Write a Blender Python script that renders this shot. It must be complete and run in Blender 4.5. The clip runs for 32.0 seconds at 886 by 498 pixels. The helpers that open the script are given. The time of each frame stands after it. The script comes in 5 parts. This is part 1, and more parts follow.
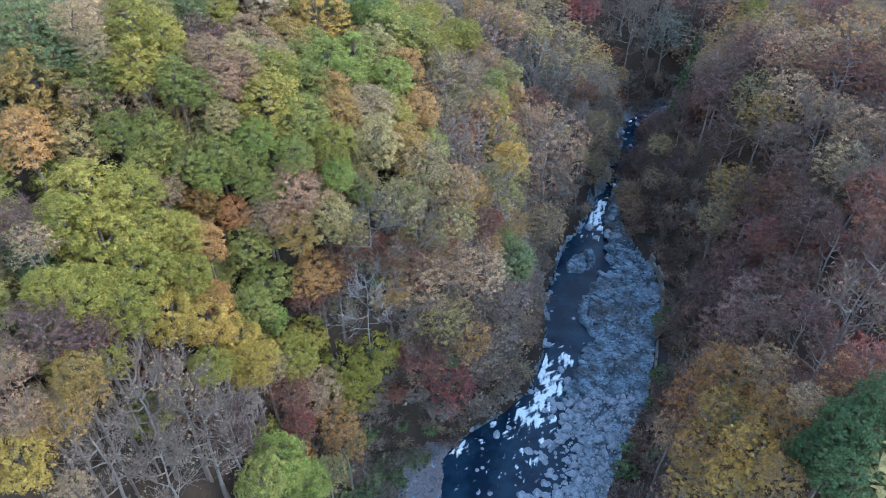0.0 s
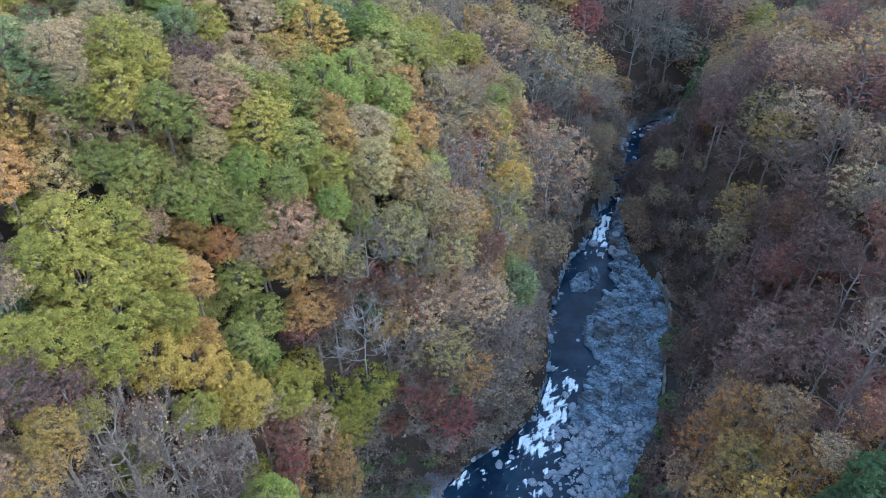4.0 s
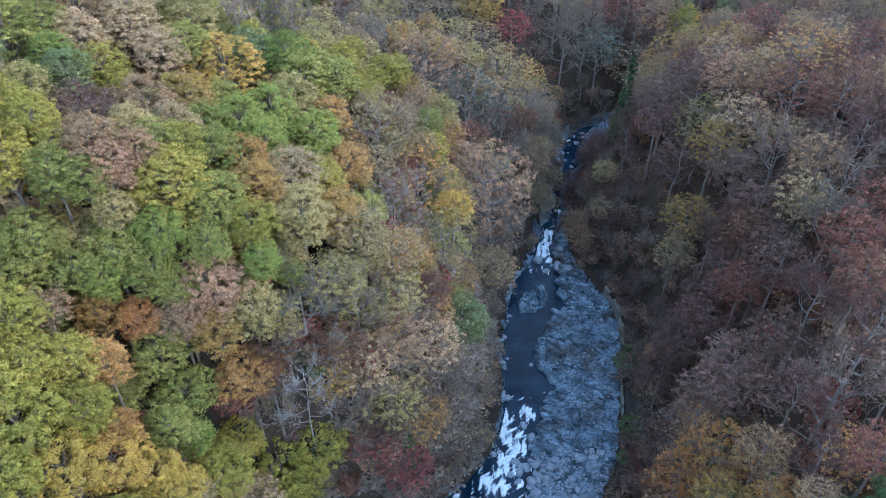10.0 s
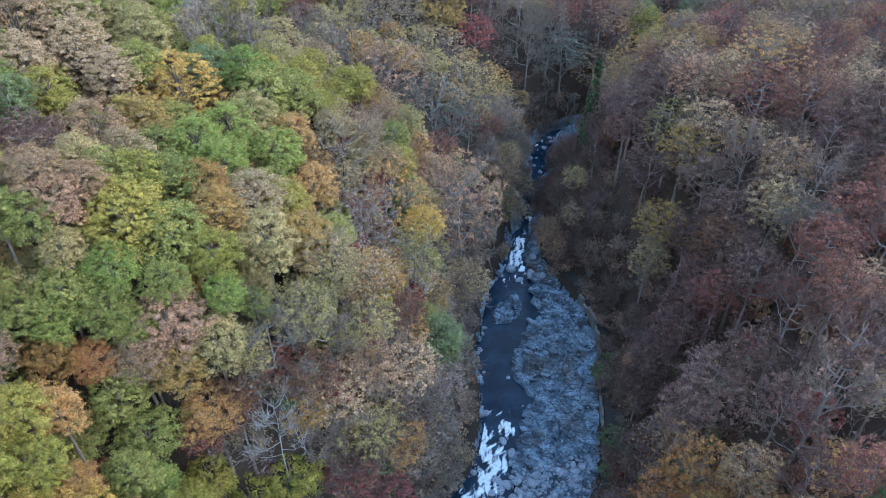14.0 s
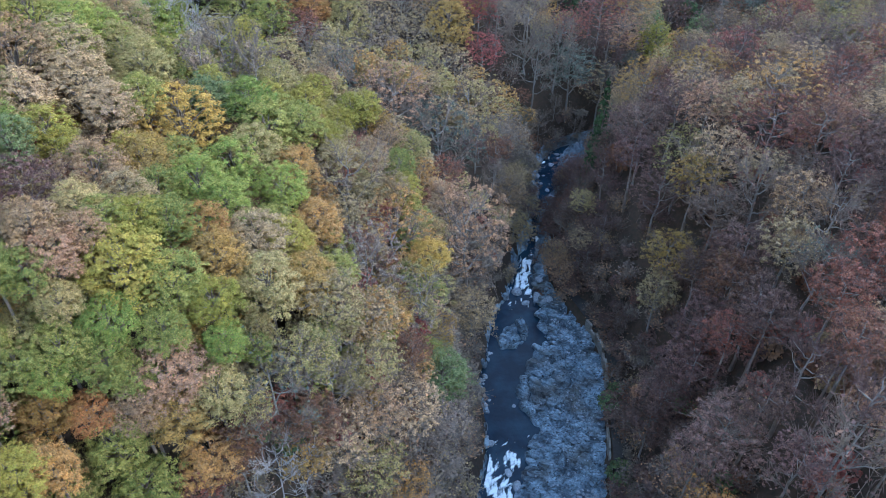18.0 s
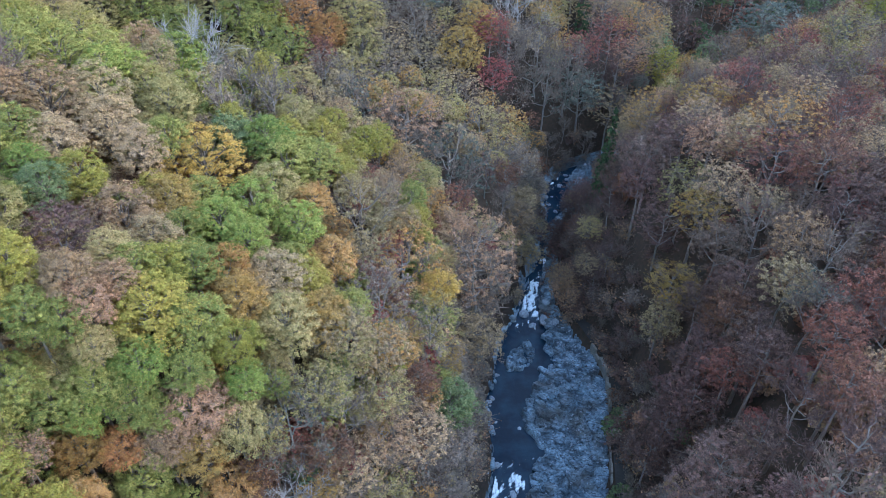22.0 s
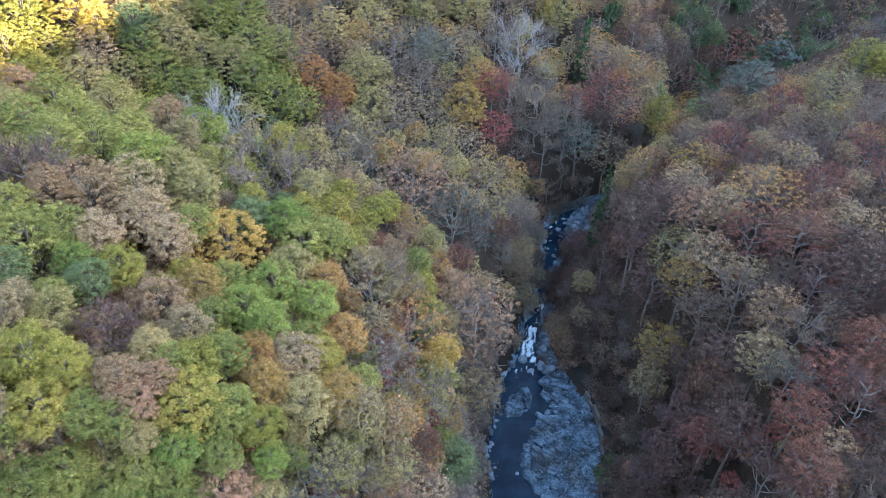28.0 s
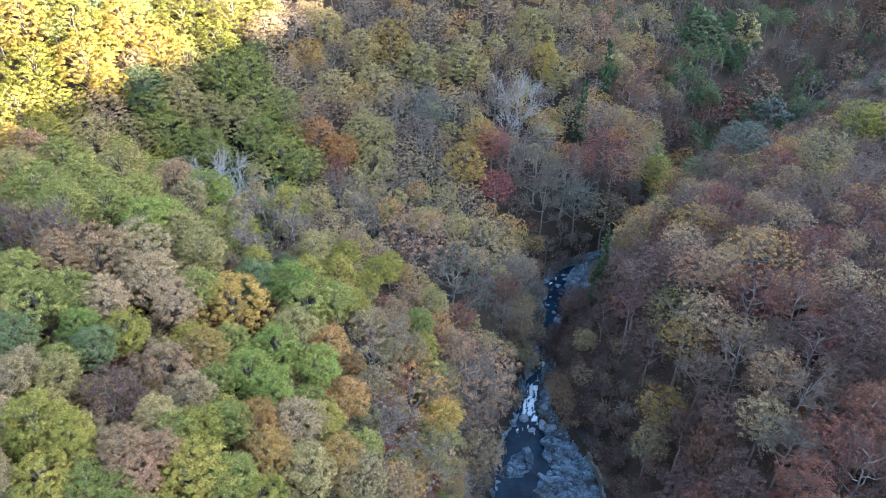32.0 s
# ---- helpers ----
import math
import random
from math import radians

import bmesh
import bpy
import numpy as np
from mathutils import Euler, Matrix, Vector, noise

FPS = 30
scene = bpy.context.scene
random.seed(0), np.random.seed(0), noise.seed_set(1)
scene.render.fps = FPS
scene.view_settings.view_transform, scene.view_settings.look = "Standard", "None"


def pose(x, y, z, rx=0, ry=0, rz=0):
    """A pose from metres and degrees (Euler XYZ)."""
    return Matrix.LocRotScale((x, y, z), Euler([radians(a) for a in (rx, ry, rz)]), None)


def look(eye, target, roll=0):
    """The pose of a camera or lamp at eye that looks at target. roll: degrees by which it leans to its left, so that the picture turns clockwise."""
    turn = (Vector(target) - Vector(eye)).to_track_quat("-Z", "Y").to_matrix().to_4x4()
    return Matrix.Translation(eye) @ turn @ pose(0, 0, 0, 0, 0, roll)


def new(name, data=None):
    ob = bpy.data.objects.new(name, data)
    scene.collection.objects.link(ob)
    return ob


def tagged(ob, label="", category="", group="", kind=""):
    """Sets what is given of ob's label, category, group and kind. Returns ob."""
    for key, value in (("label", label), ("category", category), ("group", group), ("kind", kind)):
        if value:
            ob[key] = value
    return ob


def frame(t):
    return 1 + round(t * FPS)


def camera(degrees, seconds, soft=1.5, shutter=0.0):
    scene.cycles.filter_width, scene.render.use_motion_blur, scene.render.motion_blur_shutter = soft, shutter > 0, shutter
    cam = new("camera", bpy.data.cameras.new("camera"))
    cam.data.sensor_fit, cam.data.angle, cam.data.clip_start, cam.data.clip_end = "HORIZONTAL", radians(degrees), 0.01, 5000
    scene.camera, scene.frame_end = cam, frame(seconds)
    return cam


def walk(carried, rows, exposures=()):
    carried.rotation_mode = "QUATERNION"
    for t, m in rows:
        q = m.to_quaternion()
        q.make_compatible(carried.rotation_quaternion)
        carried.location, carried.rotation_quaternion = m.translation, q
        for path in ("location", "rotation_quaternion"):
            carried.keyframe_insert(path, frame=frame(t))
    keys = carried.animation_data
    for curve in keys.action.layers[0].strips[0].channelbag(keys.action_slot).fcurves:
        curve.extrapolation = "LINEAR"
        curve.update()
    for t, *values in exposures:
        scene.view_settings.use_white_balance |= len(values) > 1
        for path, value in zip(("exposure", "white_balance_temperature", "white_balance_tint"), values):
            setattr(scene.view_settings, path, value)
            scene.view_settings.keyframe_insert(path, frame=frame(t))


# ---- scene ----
cam = camera(65.4, 32.0, soft=0.8)
METRES, EYE, TILT, LEAN, TURN = 45.0, 93.0, -40.0, 0.0, 0.0
ROWS = [
    (0.0, 0.0, 0.0, 0.0, 0.0, 0.0, -0.0),
    (0.5, -0.0002, 0.0096, 0.0087, 0.0, 0.02, 0.0),
    (1.0, -0.001, 0.0198, 0.0177, -0.01, 0.03, 0.0),
    (1.5, -0.0013, 0.03, 0.0267, -0.01, 0.05, 0.0),
    (2.0, -0.0016, 0.0409, 0.036, -0.02, 0.04, -0.01),
    (2.5, -0.0022, 0.0525, 0.0456, -0.04, 0.05, 0.02),
    (3.0, -0.0023, 0.0648, 0.0557, -0.04, 0.06, 0.03),
    (3.5, -0.0029, 0.0769, 0.066, -0.05, 0.06, 0.04),
    (5.5, -0.005, 0.1275, 0.1055, -0.11, 0.15, 0.14),
    (6.0, -0.0054, 0.1406, 0.1164, -0.15, 0.14, 0.16),
    (6.5, -0.0063, 0.1533, 0.1269, -0.73, 0.15, 0.61),
    (7.0, -0.0069, 0.166, 0.1365, -1.21, 0.16, 1.04),
    (7.5, -0.0074, 0.1778, 0.1461, -1.25, 0.16, 1.09),
    (8.0, -0.008, 0.1883, 0.1556, -1.36, 0.16, 1.14),
    (8.5, -0.0075, 0.1985, 0.1643, -1.66, 0.17, 1.42),
    (9.0, -0.0064, 0.2068, 0.1735, -2.62, 0.12, 2.17),
    (9.5, -0.0065, 0.2145, 0.18, -3.78, 0.08, 3.14),
    (10.0, -0.0073, 0.2213, 0.1855, -5.19, 0.03, 4.29),
    (10.5, -0.0072, 0.227, 0.1908, -6.8, -0.06, 5.61),
    (11.0, -0.0078, 0.2328, 0.1952, -7.51, -0.1, 6.2),
    (11.5, -0.0079, 0.2377, 0.1997, -7.63, -0.1, 6.28),
    (12.0, -0.0073, 0.243, 0.2043, -7.64, -0.09, 6.3),
    (12.5, -0.0064, 0.2488, 0.2087, -7.67, -0.09, 6.35),
    (13.0, -0.0053, 0.257, 0.215, -7.69, -0.08, 6.4),
    (13.5, -0.0027, 0.2671, 0.2242, -7.66, -0.12, 6.38),
    (14.0, -0.0001, 0.2791, 0.2347, -7.67, -0.14, 6.4),
    (14.5, 0.0022, 0.2915, 0.2478, -7.67, -0.17, 6.4),
    (16.5, 0.0124, 0.3357, 0.3067, -7.7, -0.23, 6.42),
    (17.0, 0.0119, 0.3334, 0.316, -7.64, -0.21, 6.35),
    (17.5, 0.0121, 0.3251, 0.3265, -7.44, -0.2, 6.19),
    (18.0, 0.0124, 0.3145, 0.3377, -7.28, -0.19, 6.07),
    (18.5, 0.0131, 0.3035, 0.3489, -7.13, -0.17, 5.96),
    (19.0, 0.0136, 0.2932, 0.3606, -6.98, -0.14, 5.86),
    (19.5, 0.014, 0.2826, 0.3735, -6.85, -0.13, 5.76),
    (20.0, 0.0129, 0.273, 0.3858, -6.77, -0.12, 5.66),
    (20.5, 0.0137, 0.2631, 0.3987, -6.66, -0.11, 5.6),
    (21.0, 0.0135, 0.2532, 0.4117, -6.58, -0.11, 5.52),
    (21.5, 0.0135, 0.2431, 0.4246, -6.5, -0.11, 5.45),
    (22.0, 0.013, 0.233, 0.4375, -6.46, -0.09, 5.39),
    (22.5, 0.0127, 0.2215, 0.4517, -6.41, -0.09, 5.35),
    (23.0, 0.0124, 0.209, 0.4672, -6.37, -0.08, 5.3),
    (23.5, 0.0123, 0.1955, 0.4833, -6.34, -0.07, 5.25),
    (24.0, 0.0124, 0.1824, 0.4986, -6.31, -0.05, 5.22),
    (24.5, 0.0126, 0.169, 0.5146, -6.29, -0.02, 5.19),
    (25.0, 0.0126, 0.1548, 0.5325, -6.27, -0.01, 5.16),
    (25.5, 0.0125, 0.1397, 0.5512, -6.25, -0.01, 5.16),
    (27.5, 0.0156, 0.0643, 0.6426, -6.13, 0.02, 5.18),
    (28.0, 0.0162, 0.0446, 0.6665, -6.12, 0.03, 5.17),
    (28.5, 0.0162, 0.0272, 0.6882, -6.11, 0.03, 5.17),
    (29.0, 0.0159, 0.011, 0.708, -6.12, 0.04, 5.18),
    (29.5, 0.0161, 0.0019, 0.7195, -6.11, 0.07, 5.17),
    (30.0, 0.0145, 0.0029, 0.7211, -6.15, 0.15, 5.14),
    (30.5, 0.0132, 0.006, 0.7209, -6.15, 0.72, 5.14),
    (31.0, 0.0111, 0.0091, 0.7203, -6.18, 1.88, 5.12),
    (31.5, 0.0092, 0.0120, 0.7196, -6.20, 2.93, 5.10),
    (32.0, 0.0075, 0.0148, 0.7190, -6.21, 3.93, 5.09),
]
walk(cam, [(t, pose(0, 0, EYE, TILT, LEAN, TURN) @ pose(METRES * x, METRES * y, METRES * z, 90 + pitch, roll, yaw)) for t, x, y, z, yaw, pitch, roll in ROWS])

# ---- light: clear sky over a valley in shade, a low sun behind the eastern mountain ----
SUN_EL, SUN_AZ = 16.0, 100.0
world = bpy.data.worlds.new("sky")
scene.world = world
world.use_nodes = True
wn = world.node_tree
wn.nodes.clear()
sky = wn.nodes.new("ShaderNodeTexSky")
sky.sky_type, sky.sun_disc = "NISHITA", False
sky.sun_elevation, sky.sun_rotation = radians(SUN_EL), radians(SUN_AZ)
sky.altitude, sky.air_density, sky.dust_density, sky.ozone_density = 600, 1.0, 1.7, 1.0
back = wn.nodes.new("ShaderNodeBackground")
back.inputs["Strength"].default_value = 0.15
wout = wn.nodes.new("ShaderNodeOutputWorld")
wn.links.new(sky.outputs[0], back.inputs[0])
wn.links.new(back.outputs[0], wout.inputs[0])
sun_data = bpy.data.lights.new("sun", "SUN")
sun_data.energy, sun_data.angle, sun_data.color = 5.0, radians(0.53), (1.0, 0.91, 0.72)
sun = new("sun", sun_data)
el, az = radians(SUN_EL), radians(SUN_AZ)
SUN_DIR = Vector((math.cos(el) * math.sin(az), math.cos(el) * math.cos(az), math.sin(el)))
sun.matrix_world = look(SUN_DIR * 900, (0, 0, 0))
scene.view_settings.exposure = 3.69


# ---- materials ----
def shader(name):
    m = bpy.data.materials.new(name)
    m.use_nodes = True
    t = m.node_tree
    t.nodes.clear()
    return m, t, t.nodes.new("ShaderNodeOutputMaterial")


def node(t, kind, **inputs):
    n = t.nodes.new(kind)
    for key, value in inputs.items():
        n.inputs[key.replace("_", " ")].default_value = value
    return n


def mixed(t, fac, a, b):
    """A colour mix of two sockets or colours by a socket or number."""
    n = t.nodes.new("ShaderNodeMix")
    n.data_type = "RGBA"
    for socket, value in ((n.inputs[0], fac), (n.inputs[6], a), (n.inputs[7], b)):
        if hasattr(value, "links"):
            t.links.new(value, socket)
        else:
            socket.default_value = value if isinstance(value, (int, float)) else (*value, 1)
    return n.outputs[2]


def ramp(t, socket, lo, hi):
    n = t.nodes.new("ShaderNodeMapRange")
    n.inputs[1].default_value, n.inputs[2].default_value = lo, hi
    t.links.new(socket, n.inputs[0])
    return n.outputs[0]


def noise_of(t, scale, detail=4.0, world_space=False, rough=0.55):
    n = node(t, "ShaderNodeTexNoise", Scale=scale, Detail=detail, Roughness=rough)
    if world_space:
        g = t.nodes.new("ShaderNodeNewGeometry")
        t.links.new(g.outputs["Position"], n.inputs["Vector"])
    else:
        c = t.nodes.new("ShaderNodeTexCoord")
        t.links.new(c.outputs["Object"], n.inputs["Vector"])
    return n.outputs[0]


def leaf_material(name, main, second, third):
    """Leaves: three hues shared out leaf by leaf, drifting over the crown and from tree to tree; light passes through."""
    m, t, out = shader(name)
    geo = t.nodes.new("ShaderNodeNewGeometry")
    info = t.nodes.new("ShaderNodeObjectInfo")
    drift = ramp(t, noise_of(t, 0.7, 3.0), 0.40, 0.58)
    a = mixed(t, drift, main, second)
    pick = ramp(t, geo.outputs["Random Per Island"], 0.62, 0.95)
    b = mixed(t, pick, a, third)
    deep = t.nodes.new("ShaderNodeMapRange")
    t.links.new(geo.outputs["Random Per Island"], deep.inputs[0])
    deep.inputs[1].default_value, deep.inputs[2].default_value = 0.0, 0.4
    deep.inputs[3].default_value, deep.inputs[4].default_value = 0.55, 1.15
    hsv = t.nodes.new("ShaderNodeHueSaturation")
    t.links.new(b, hsv.inputs["Color"])
    spread = t.nodes.new("ShaderNodeMapRange")
    t.links.new(info.outputs["Random"], spread.inputs[0])
    spread.inputs[3].default_value, spread.inputs[4].default_value = 0.80, 1.22
    both = t.nodes.new("ShaderNodeMath")
    both.operation = "MULTIPLY"
    t.links.new(spread.outputs[0], both.inputs[0])
    t.links.new(deep.outputs[0], both.inputs[1])
    tuft = t.nodes.new("ShaderNodeMapRange")
    t.links.new(noise_of(t, 1.5, 3.0, False, 0.65), tuft.inputs[0])
    tuft.inputs[1].default_value, tuft.inputs[2].default_value = 0.38, 0.62
    tuft.inputs[3].default_value, tuft.inputs[4].default_value = 0.72, 1.22
    value = t.nodes.new("ShaderNodeMath")
    value.operation = "MULTIPLY"
    t.links.new(both.outputs[0], value.inputs[0])
    t.links.new(tuft.outputs[0], value.inputs[1])
    t.links.new(value.outputs[0], hsv.inputs["Value"])
    hue = t.nodes.new("ShaderNodeMapRange")
    t.links.new(info.outputs["Random"], hue.inputs[0])
    hue.inputs[3].default_value, hue.inputs[4].default_value = 0.515, 0.487
    t.links.new(hue.outputs[0], hsv.inputs["Hue"])
    dif = node(t, "ShaderNodeBsdfPrincipled", Roughness=0.65)
    dif.inputs["Specular IOR Level"].default_value = 0.25
    tra = t.nodes.new("ShaderNodeBsdfTranslucent")
    t.links.new(hsv.outputs[0], dif.inputs["Base Color"])
    t.links.new(hsv.outputs[0], tra.inputs["Color"])
    mix = t.nodes.new("ShaderNodeMixShader")
    mix.inputs[0].default_value = 0.2
    t.links.new(dif.outputs[0], mix.inputs[1])
    t.links.new(tra.outputs[0], mix.inputs[2])
    t.links.new(mix.outputs[0], out.inputs[0])
    return m


def rough_material(name, a, b, c, scales, rough=0.9, bump=0.3, world_space=True, spec=0.3):
    """A matt surface of three colours, mixed at two scales, with relief."""
    m, t, out = shader(name)
    big = ramp(t, noise_of(t, scales[0], 3.0, world_space), 0.38, 0.64)
    small = noise_of(t, scales[1], 6.0, world_space, 0.7)
    col = mixed(t, ramp(t, small, 0.42, 0.66), mixed(t, big, a, b), c)
    p = node(t, "ShaderNodeBsdfPrincipled", Roughness=rough)
    p.inputs["Specular IOR Level"].default_value = spec
    t.links.new(col, p.inputs["Base Color"])
    bu = node(t, "ShaderNodeBump", Strength=bump, Distance=0.25)
    t.links.new(small, bu.inputs["Height"])
    t.links.new(bu.outputs[0], p.inputs["Normal"])
    t.links.new(p.outputs[0], out.inputs[0])
    return m


LEAF = {
    "green": leaf_material("oak_leaves_green", (0.146, 0.175, 0.045), (0.215, 0.220, 0.055), (0.290, 0.248, 0.074)),
    "bright": leaf_material("leaves_bright_green", (0.128, 0.189, 0.039), (0.189, 0.224, 0.048), (0.259, 0.241, 0.065)),
    "dark": leaf_material("leaves_dark_green", (0.081, 0.121, 0.053), (0.110, 0.146, 0.060), (0.158, 0.170, 0.074)),
    "olive": leaf_material("leaves_olive", (0.227, 0.203, 0.078), (0.292, 0.232, 0.093), (0.345, 0.250, 0.106)),
    "lime": leaf_material("leaves_yellow_green", (0.226, 0.207, 0.041), (0.290, 0.233, 0.049), (0.182, 0.185, 0.041)),
    "yellow": leaf_material("leaves_yellow", (0.347, 0.228, 0.045), (0.381, 0.255, 0.058), (0.266, 0.201, 0.058)),
    "ochre": leaf_material("leaves_ochre", (0.338, 0.190, 0.058), (0.289, 0.190, 0.079), (0.378, 0.217, 0.056)),
    "tan": leaf_material("leaves_tan", (0.319, 0.225, 0.118), (0.275, 0.207, 0.130), (0.379, 0.262, 0.129)),
    "brown": leaf_material("leaves_brown", (0.302, 0.173, 0.099), (0.261, 0.170, 0.115), (0.371, 0.209, 0.104)),
    "orange": leaf_material("leaves_orange", (0.327, 0.144, 0.046), (0.302, 0.163, 0.052), (0.242, 0.130, 0.060)),
    "rust": leaf_material("leaves_rust", (0.175, 0.071, 0.047), (0.203, 0.087, 0.053), (0.143, 0.076, 0.058)),
    "red": leaf_material("leaves_red", (0.243, 0.067, 0.058), (0.271, 0.092, 0.068), (0.183, 0.082, 0.069)),
    "grey": leaf_material("leaves_withered_grey", (0.193, 0.149, 0.121), (0.161, 0.136, 0.121), (0.252, 0.190, 0.133)),
    "mauve": leaf_material("leaves_withered_mauve", (0.120, 0.066, 0.056), (0.102, 0.069, 0.062), (0.160, 0.091, 0.065)),
    "dusk": leaf_material("leaves_withered_pink_brown", (0.170, 0.104, 0.084), (0.142, 0.098, 0.084), (0.21, 0.132, 0.092)),
    "pine": leaf_material("needles_dark_green", (0.034, 0.075, 0.028), (0.045, 0.088, 0.033), (0.067, 0.100, 0.040)),
    "teal": leaf_material("needles_blue_green", (0.081, 0.102, 0.084), (0.098, 0.116, 0.098), (0.129, 0.130, 0.103)),
}
BARK = rough_material("bark_brown", (0.11, 0.085, 0.07), (0.15, 0.12, 0.10), (0.20, 0.17, 0.15), (0.6, 6.0), world_space=False)
BARK_PALE = rough_material("bark_pale_grey", (0.18, 0.16, 0.15), (0.125, 0.112, 0.104), (0.26, 0.24, 0.22), (0.8, 5.0), world_space=False)
BARK_WHITE = rough_material("weathered_white_wood", (0.29, 0.28, 0.275), (0.22, 0.212, 0.205), (0.37, 0.36, 0.355), (0.8, 5.0), world_space=False)
TWIG = rough_material("twigs_grey_brown", (0.165, 0.125, 0.10), (0.115, 0.086, 0.072), (0.24, 0.195, 0.16), (0.4, 3.0), world_space=False)
TWIG_RED = rough_material("twigs_reddish", (0.105, 0.062, 0.058), (0.085, 0.057, 0.053), (0.15, 0.098, 0.088), (0.4, 3.0), world_space=False)
LITTER = rough_material("forest_floor_litter", (0.046, 0.029, 0.021), (0.066, 0.041, 0.028), (0.028, 0.026, 0.018), (0.12, 1.6))


def rock_material():
    """Bedrock: worn pale tops, dark weathered cracks that wind across it, moss-brown stains."""
    m, t, out = shader("river_rock")
    geo = t.nodes.new("ShaderNodeNewGeometry")
    warp = t.nodes.new("ShaderNodeTexNoise")
    warp.inputs["Scale"].default_value = 0.8
    t.links.new(geo.outputs["Position"], warp.inputs["Vector"])
    add = t.nodes.new("ShaderNodeVectorMath")
    add.operation = "MULTIPLY_ADD"
    t.links.new(warp.outputs["Color"], add.inputs[0])
    add.inputs[1].default_value = (1.2, 1.2, 0.6)
    t.links.new(geo.outputs["Position"], add.inputs[2])
    turn = t.nodes.new("ShaderNodeMapping")
    turn.inputs["Rotation"].default_value = (0, 0, radians(42))
    turn.inputs["Scale"].default_value = (0.45, 2.6, 1.0)
    t.links.new(add.outputs[0], turn.inputs["Vector"])
    bands = node(t, "ShaderNodeTexNoise", Scale=1.9, Detail=6.0, Roughness=0.7)
    t.links.new(turn.outputs[0], bands.inputs["Vector"])
    crack = ramp(t, bands.outputs[0], 0.38, 0.50)
    stain = ramp(t, noise_of(t, 0.16, 4.0, True), 0.50, 0.72)
    grain = noise_of(t, 2.6, 6.0, True, 0.75)
    block = ramp(t, noise_of(t, 0.42, 3.0, True), 0.40, 0.60)
    dull = mixed(t, ramp(t, grain, 0.40, 0.60), (0.034, 0.058, 0.082), (0.096, 0.147, 0.190))
    bright = mixed(t, ramp(t, grain, 0.34, 0.56), (0.118, 0.176, 0.225), (0.255, 0.36, 0.44))
    worn = mixed(t, stain, mixed(t, block, dull, bright), (0.10, 0.10, 0.095))
    col = mixed(t, crack, (0.03, 0.038, 0.048), worn)
    p = node(t, "ShaderNodeBsdfPrincipled", Roughness=0.7)
    t.links.new(col, p.inputs["Base Color"])
    bu = node(t, "ShaderNodeBump", Strength=0.7, Distance=0.3)
    t.links.new(grain, bu.inputs["Height"])
    t.links.new(bu.outputs[0], p.inputs["Normal"])
    t.links.new(p.outputs[0], out.inputs[0])
    return m


ROCK = rock_material()
STONE = rough_material("boulder_stone", (0.20, 0.235, 0.275), (0.12, 0.14, 0.165), (0.34, 0.39, 0.44), (0.7, 5.0), 0.8, 0.4)


def foam_material():
    """White water: thick in the core, torn and thin towards its edges."""
    m, t, out = shader("white_water_foam")
    froth = t.nodes.new("ShaderNodeAttribute")
    froth.attribute_name = "froth"
    torn = noise_of(t, 2.2, 6.0, True, 0.7)
    both = t.nodes.new("ShaderNodeMath")
    both.operation = "MULTIPLY_ADD"
    t.links.new(torn, both.inputs[0])
    both.inputs[1].default_value = 1.3
    t.links.new(froth.outputs["Fac"], both.inputs[2])
    thick = ramp(t, both.outputs[0], 0.78, 1.6)
    p = node(t, "ShaderNodeBsdfPrincipled", Roughness=0.5)
    t.links.new(mixed(t, ramp(t, both.outputs[0], 1.0, 1.7), (0.22, 0.33, 0.41), (0.70, 0.78, 0.83)), p.inputs["Base Color"])
    bu = node(t, "ShaderNodeBump", Strength=0.5, Distance=0.2)
    t.links.new(torn, bu.inputs["Height"])
    t.links.new(bu.outputs[0], p.inputs["Normal"])
    clear = t.nodes.new("ShaderNodeBsdfTransparent")
    mix = t.nodes.new("ShaderNodeMixShader")
    t.links.new(thick, mix.inputs[0])
    t.links.new(clear.outputs[0], mix.inputs[1])
    t.links.new(p.outputs[0], mix.inputs[2])
    t.links.new(mix.outputs[0], out.inputs[0])
    return m


FOAM = foam_material()
SHINGLE = rough_material("shingle_mauve_grey", (0.15, 0.13, 0.135), (0.11, 0.095, 0.10), (0.22, 0.20, 0.21), (0.5, 5.0), 0.85, 0.4)
CONCRETE = rough_material("old_concrete", (0.24, 0.23, 0.215), (0.17, 0.165, 0.15), (0.11, 0.11, 0.09), (0.5, 4.0), 0.85, 0.3)
EARTH = rough_material("trodden_earth", (0.036, 0.034, 0.032), (0.048, 0.044, 0.04), (0.028, 0.027, 0.026), (0.3, 3.0))


def water_material():
    m, t, out = shader("dark_river_water")
    p = node(t, "ShaderNodeBsdfPrincipled", Roughness=0.10, IOR=1.33)
    col = mixed(t, ramp(t, noise_of(t, 0.25, 3.0, True), 0.4, 0.65), (0.005, 0.015, 0.030), (0.012, 0.034, 0.058))
    t.links.new(col, p.inputs["Base Color"])
    p.inputs["Specular IOR Level"].default_value = 0.22
    bu = node(t, "ShaderNodeBump", Strength=0.35, Distance=0.15)
    t.links.new(noise_of(t, 1.6, 4.0, True), bu.inputs["Height"])
    t.links.new(bu.outputs[0], p.inputs["Normal"])
    t.links.new(p.outputs[0], out.inputs[0])
    return m


WATER = water_material()


